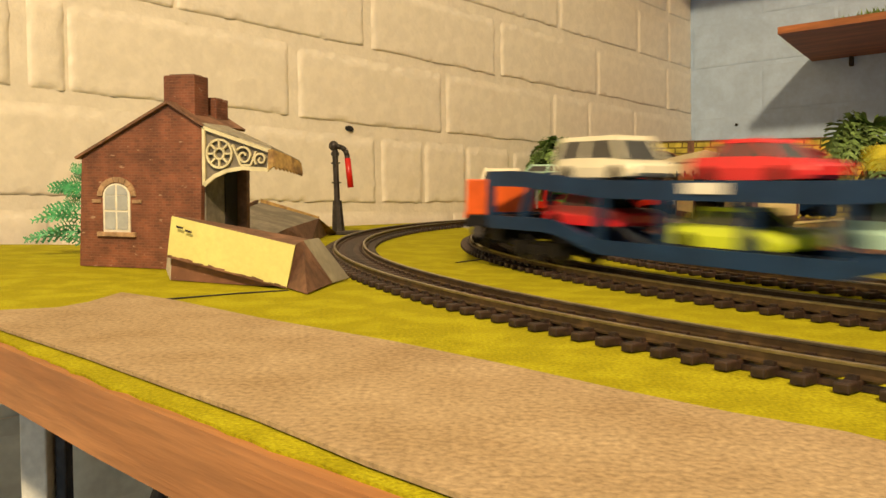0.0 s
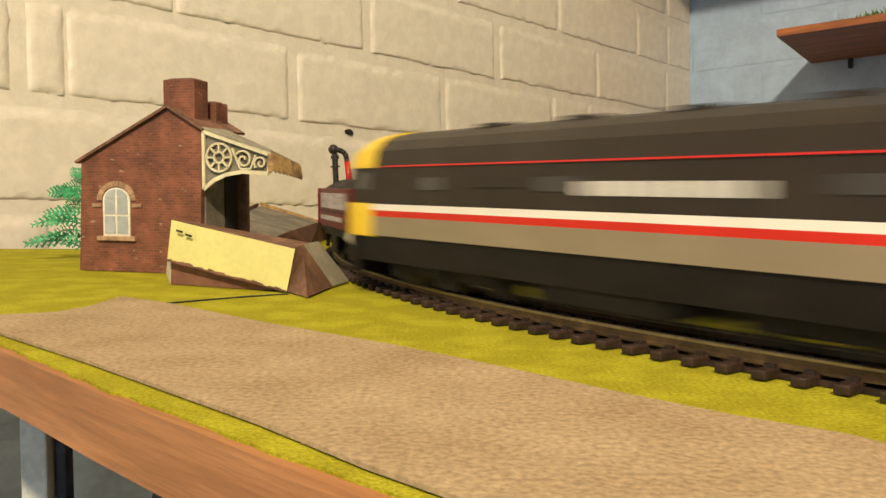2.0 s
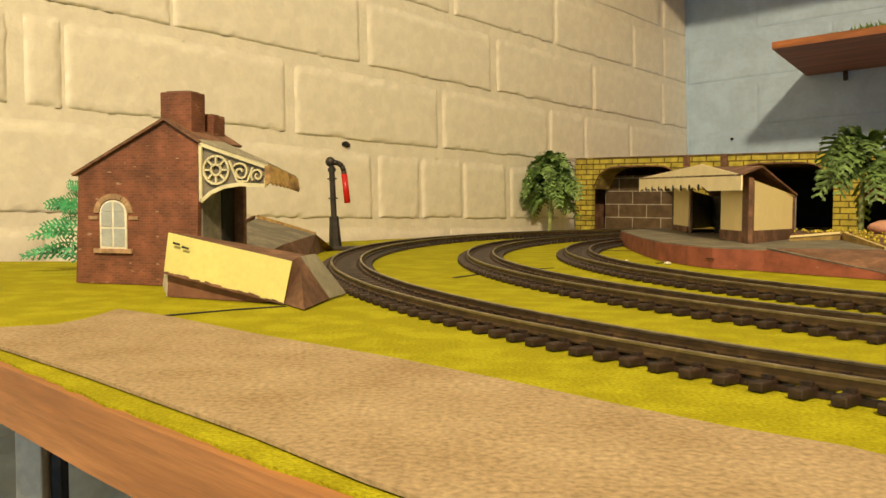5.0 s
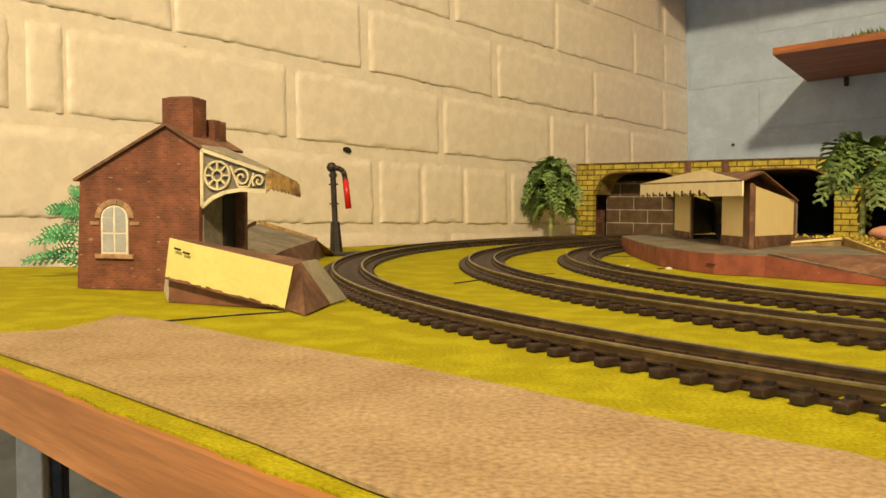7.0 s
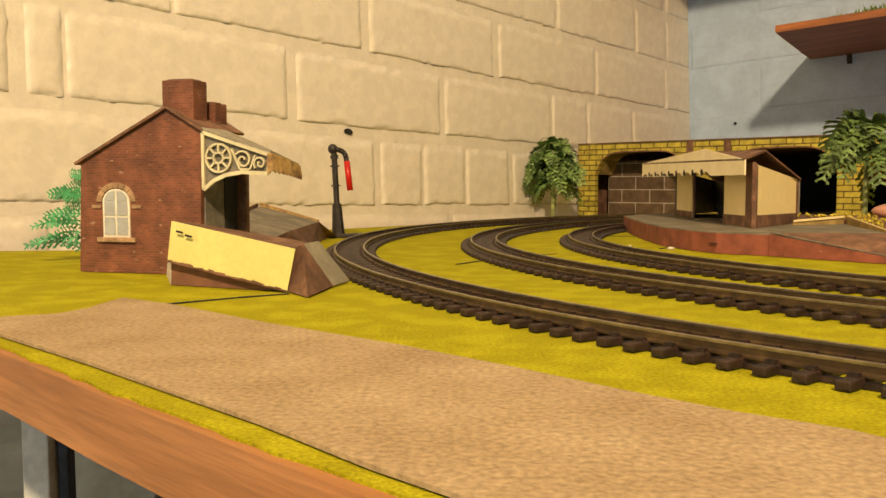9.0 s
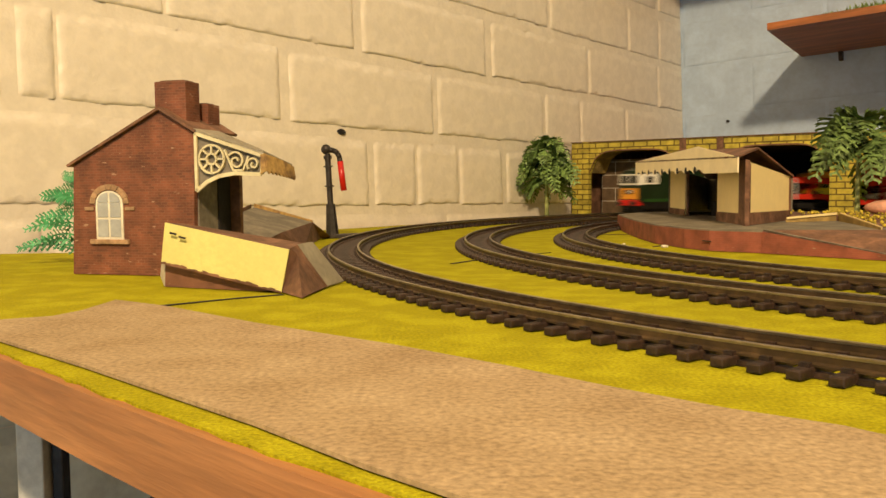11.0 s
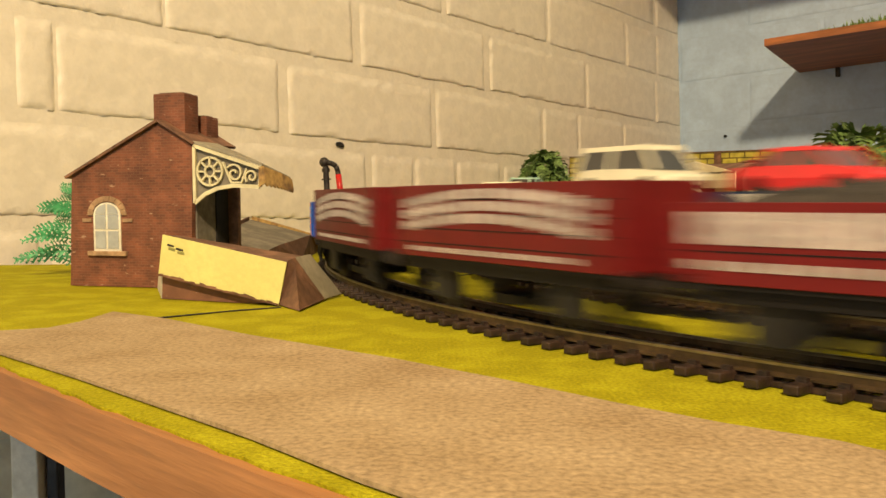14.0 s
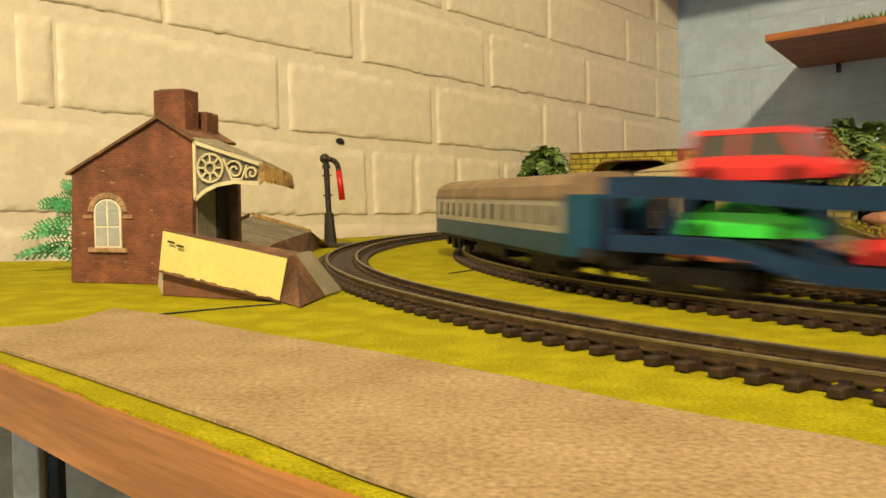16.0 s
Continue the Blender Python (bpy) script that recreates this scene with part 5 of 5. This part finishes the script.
def car_transporter(frame_m, label, top, bottom):
    v = thing("car_transporter", label, "wagon")
    L, w = .266, .0172
    h = L / 2
    dip = .62
    def zlow(x):
        return .0096 + (.0070 if abs(x) > h * dip else .0070 * max(0, (abs(x) / h - .42) / (dip - .42)))
    def zup(x):
        return .0330 + (.0042 if abs(x) > h * .80 else .0042 * max(0, (abs(x) / h - .40) / .40))
    n = 24
    xs = [-h + L * i / n for i in range(n + 1)]
    for fn, nm, t in ((zlow, "lower_deck", .0016), (zup, "upper_deck", .0014)):
        part(nm, loft(bmesh.new(), [[Vector((x, y, z)) for y, z in ((-w + .001, fn(x)), (w - .001, fn(x)), (w - .001, fn(x) + t), (-w + .001, fn(x) + t))] for x in xs]), M[frame_m], v)
    for sgn in (-1, 1):
        for fn, nm, a, b in ((zlow, "lower_girder", -.0022, .0036), (zup, "upper_girder", -.0036, .0034)):
            part(nm, loft(bmesh.new(), [[Vector((x, y, z)) for y, z in ((sgn * w - .0008, fn(x) + a), (sgn * w + .0008, fn(x) + a), (sgn * w + .0008, fn(x) + b), (sgn * w - .0008, fn(x) + b))] for x in xs]), M[frame_m], v)
        for fx, lean in ((-.985, 0), (-.80, .06), (-.42, .03), (-.14, 0), (.14, 0), (.42, -.03), (.80, -.06), (.985, 0)):
            x0, x1 = fx * h, (fx + lean) * h
            q = [(x0 - .0024, zlow(x0) + .001), (x0 + .0024, zlow(x0) + .001), (x1 + .0022, zup(x1)), (x1 - .0022, zup(x1))]
            bm = bmesh.new()
            loft(bm, [[Vector((x, sgn * w - .0009, z)) for x, z in q], [Vector((x, sgn * w + .0009, z)) for x, z in q]])
            part("post", bm, M[frame_m], v)
        part("name_board", boxed(-.009, .009, sgn * (w + .0010) - .0003, sgn * (w + .0010) + .0003, .0318, .0356), M["lwhite"], v)
        side = part("ladder", boxed(h - .012, h - .0095, sgn * (w + .0006) - .0005, sgn * (w + .0006) + .0005, .014, .038), M["steel"], v)
        for k in range(6):
            part("rung", boxed(h - .012, h - .006, sgn * (w + .0010) - .0004, sgn * (w + .0010) + .0004, .018 + .004 * k, .019 + .004 * k), M["steel"], side)
    for e in (-1, 1):
        bogie(v, e * .100, .026, 2)
        buffers(v, e * h, .0115, "iron", e)
        coupling(v, e * h, e)
        part("end_beam", boxed(e * h - .0012, e * h + .0012, -w, w, .0155, .0215), M[frame_m], v)
        part("head_stock", boxed(e * (h - .004) - .004, e * (h - .004) + .004, -.0150, .0150, .0085, .0205), M["black"], v)
    for m, fx, shape in bottom:
        toy_car(v, m, fx * h, zlow(fx * h) + .0016, shape=shape, w=.0125)
    for m, fx, shape in top:
        toy_car(v, m, fx * h, zup(fx * h) + .0014, shape=shape, w=.0125)
    return v, L


def well_wagon():
    v = thing("flat_wagon", "orange flat wagon with raised ends carrying toy cars", "wagon")
    L, w = .318, .0172
    h = L / 2
    part("deck", boxed(-h, h, -w, w, .0135, .0195, .0004), M["black"], v)
    part("car_bed", boxed(-h + .006, h - .056, -w + .002, w - .002, .0195, .0245), M["black"], v)
    for sgn in (-1, 1):
        part("side_rail", boxed(-h, h, sgn * w - .0008, sgn * w + .0008, .0178, .0208), M["orange"], v)
        part("sill_line", boxed(-h, h, sgn * w - .0007, sgn * w + .0007, .0130, .0136), M["steel"], v)
        part("side_panel", boxed(-.030, -.014, sgn * w - .0010, sgn * w + .0010, .0205, .0275), M["orange"], v)
        for k in range(3):
            part("panel_slot", boxed(-.027, -.018, sgn * (w + .0010) - .0002, sgn * (w + .0010) + .0002, .0215 + .002 * k, .0225 + .002 * k), M["black"], v)
    part("front_block", boxed(h - .054, h, -w, w, .0195, .0370, .0006), M["orange"], v)
    for sgn in (-1, 1):
        for k in range(3):
            part("block_slot", boxed(h - .022, h - .012, sgn * w - .0003, sgn * w + .0003, .0245 + .003 * k, .0255 + .003 * k), M["tred"], v)
    part("rear_block", boxed(-h, -h + .007, -w, w, .0195, .0275, .0006), M["orange"], v)
    for e in (1, -1):
        bogie(v, e * .118, .028, 2)
        buffers(v, e * h, .0115, "iron", e)
        coupling(v, e * h, e)
    part("underframe", boxed(-h + .01, h - .01, -.012, .012, .0095, .0136), M["black"], v)
    part("tank", boxed(-.03, .03, -.010, .010, .0035, .0096, .001), M["black"], v)
    toy_car(v, "ccream", .082, .0245, shape="van", w=.0125, L=.042)
    toy_car(v, "cyellow", .036, .0245, shape="saloon", w=.0125, L=.054)
    toy_car(v, "cyellow", -.028, .0245, shape="saloon", w=.0125, L=.054)
    # a striped tipper truck
    t = part("toy_truck", boxed(-.128, -.076, -.0115, .0115, .0265, .0355, .0006), M["cred"], v, "red and white striped toy truck")
    for x in (-.105, -.090):
        part("white_stripe", boxed(x, x + .008, -.0118, .0118, .0263, .0357), M["ccream"], t)
    part("cab", boxed(-.076, -.064, -.0105, .0105, .0265, .0330, .001), M["ccream"], t)
    part("roof", boxed(-.120, -.088, -.0100, .0100, .0400, .0425, .0008), M["cred"], t)
    part("window", boxed(-.118, -.090, -.0095, .0095, .0355, .0400), M["glass"], t)
    for x in (-.118, -.082):
        part("wheel", cyl(bmesh.new(), (x, -.0118, .0268), (x, .0118, .0268), .0030), M["black"], t)
    return v, L


def coach():
    v = thing("passenger_coach", "blue and grey model passenger coach with a tan roof", "coach")
    L, w = .262, .0178
    h = L / 2
    part("lower_body", boxed(-h, h, -w, w, .0105, .0195, .0004), M["cblue"], v)
    part("upper_body", boxed(-h + .004, h - .004, -w - .0001, w + .0001, .0195, .0324), M["cgrey"], v)
    part("end_body", boxed(-h, -h + .0045, -w, w, .0195, .0345), M["cblue"], v)
    part("end_body", boxed(h - .0045, h, -w, w, .0195, .0345), M["cblue"], v)
    side_bars(v, "top_band", -h, h, .0322, .0342, w, "cblue")
    sec = section(w + .0004, .0324, .0338, .0435)
    part("roof", loft(bmesh.new(), [ring_at(x, sec) for x in (-h + .002, h - .002)]), M["croof"], v)
    for i in range(13):
        x = -h + .018 + (L - .036) * i / 12
        for sgn in (-1, 1):
            part("window", boxed(x - .0042, x + .0042, sgn * (w + .0002) - .0003, sgn * (w + .0002) + .0003, .0222, .0300), M["glass"], v)
    for e in (-1, 1):
        part("gangway", boxed(e * (h + .002) - .0025, e * (h + .002) + .0025, -.006, .006, .012, .033), M["black"], v)
        bogie(v, e * .090, .034, 2)
        buffers(v, e * h, .0115, "iron", e)
        coupling(v, e * h, e)
    part("underframe", boxed(-h + .004, h - .004, -.0155, .0155, .0085, .0107), M["black"], v)
    part("battery_box", boxed(-.03, .03, -.0145, .0145, .0035, .0090, .0006), M["black"], v)
    return v, L


OUTER = [executive_diesel()] + [open_wagon("maroon", "coal") for _ in range(3)] + [open_wagon("maroon", "arch") for _ in range(2)] + [open_wagon("wblue", "stripe") for _ in range(5)] + [brake_van()]
MIDDLE = [hydraulic_diesel(),
          car_transporter("tred", "scarlet two-deck car transporter loaded with toy cars", [("amber", .62, "saloon"), ("cred", .10, "saloon"), ("ccream", -.45, "saloon")], [("cyellow", .6, "saloon"), ("ccream", .05, "saloon"), ("cyellow", -.5, "sport")]),
          car_transporter("tblue", "navy two-deck car transporter loaded with bright toy cars", [("cyellow", .62, "saloon"), ("cred", .08, "saloon"), ("ccream", -.5, "van")], [("cmint", .52, "van"), ("clime", .02, "saloon"), ("cred", -.55, "saloon")]),
          well_wagon(),
          car_transporter("tred", "scarlet two-deck car transporter with crimson and mint cars", [("cmint", .62, "saloon"), ("cred", .02, "sport"), ("cred", -.62, "saloon")], [("cgreen", .35, "saloon"), ("cmint", -.15, "saloon"), ("cyellow", -.62, "saloon")]),
          car_transporter("tblue", "navy two-deck car transporter with red, cream and green cars", [("ccream", .40, "saloon"), ("ccream", -.02, "van"), ("cred", -.60, "van")], [("cred", .25, "saloon"), ("cred", -.15, "saloon"), ("cgreen", -.62, "sport")]),
          coach()]


LAP = {R_OUT: 2 * math.pi * R_OUT + 2 * STRAIGHT, R_MID: 2 * math.pi * R_MID + 2 * STRAIGHT}


def run(t, R, first, second, lead):
    """The length that a train's nose has run: even speed at both passings, easing from one to the other while out of view."""
    t1, s1, v1 = first
    t2, s2, v2 = second
    a, b = 4.2, 11.3
    if t <= a:
        return s1 + v1 * (t - t1)
    if t >= b:
        return s2 + v2 * (t - t2) + lead * max(0, 12.1 - t)
    p0, p1 = s1 + v1 * (a - t1), s2 + v2 * (b - t2) + lead * (12.1 - b) + LAP[R]
    f, d = (t - a) / (b - a), b - a
    return (2 * f ** 3 - 3 * f ** 2 + 1) * p0 + (f ** 3 - 2 * f ** 2 + f) * d * v1 + (3 * f ** 2 - 2 * f ** 3) * p1 + (f ** 3 - f ** 2) * d * v2


def motions():
    """Both trains run round their ovals and pass twice."""
    for cars, R, gap, first, second, lead in ((OUTER, R_OUT, .0175, (2.0, 1.8102, .6763), (13.0, 1.5745, .6883), 0.0), (MIDDLE, R_MID, .0116, (1.0, 2.5326, .4842), (13.0, 1.5922, .4806), .08)):
        back = 0.0
        for v, L in cars:
            rows = []
            for i in range(161):
                t = i * 0.1
                s = run(t, R, first, second, lead) - back - L / 2
                a, _ = on_track(R, s + L * .34)
                b, _ = on_track(R, s - L * .34)
                d, c = a - b, (a + b) / 2
                rows.append((t, Matrix.Translation((c.x, c.y, RAIL_Z)) @ Matrix.Rotation(math.atan2(d.y, d.x), 4, "Z")))
            walk(v, rows)
            back += L + gap


motions()
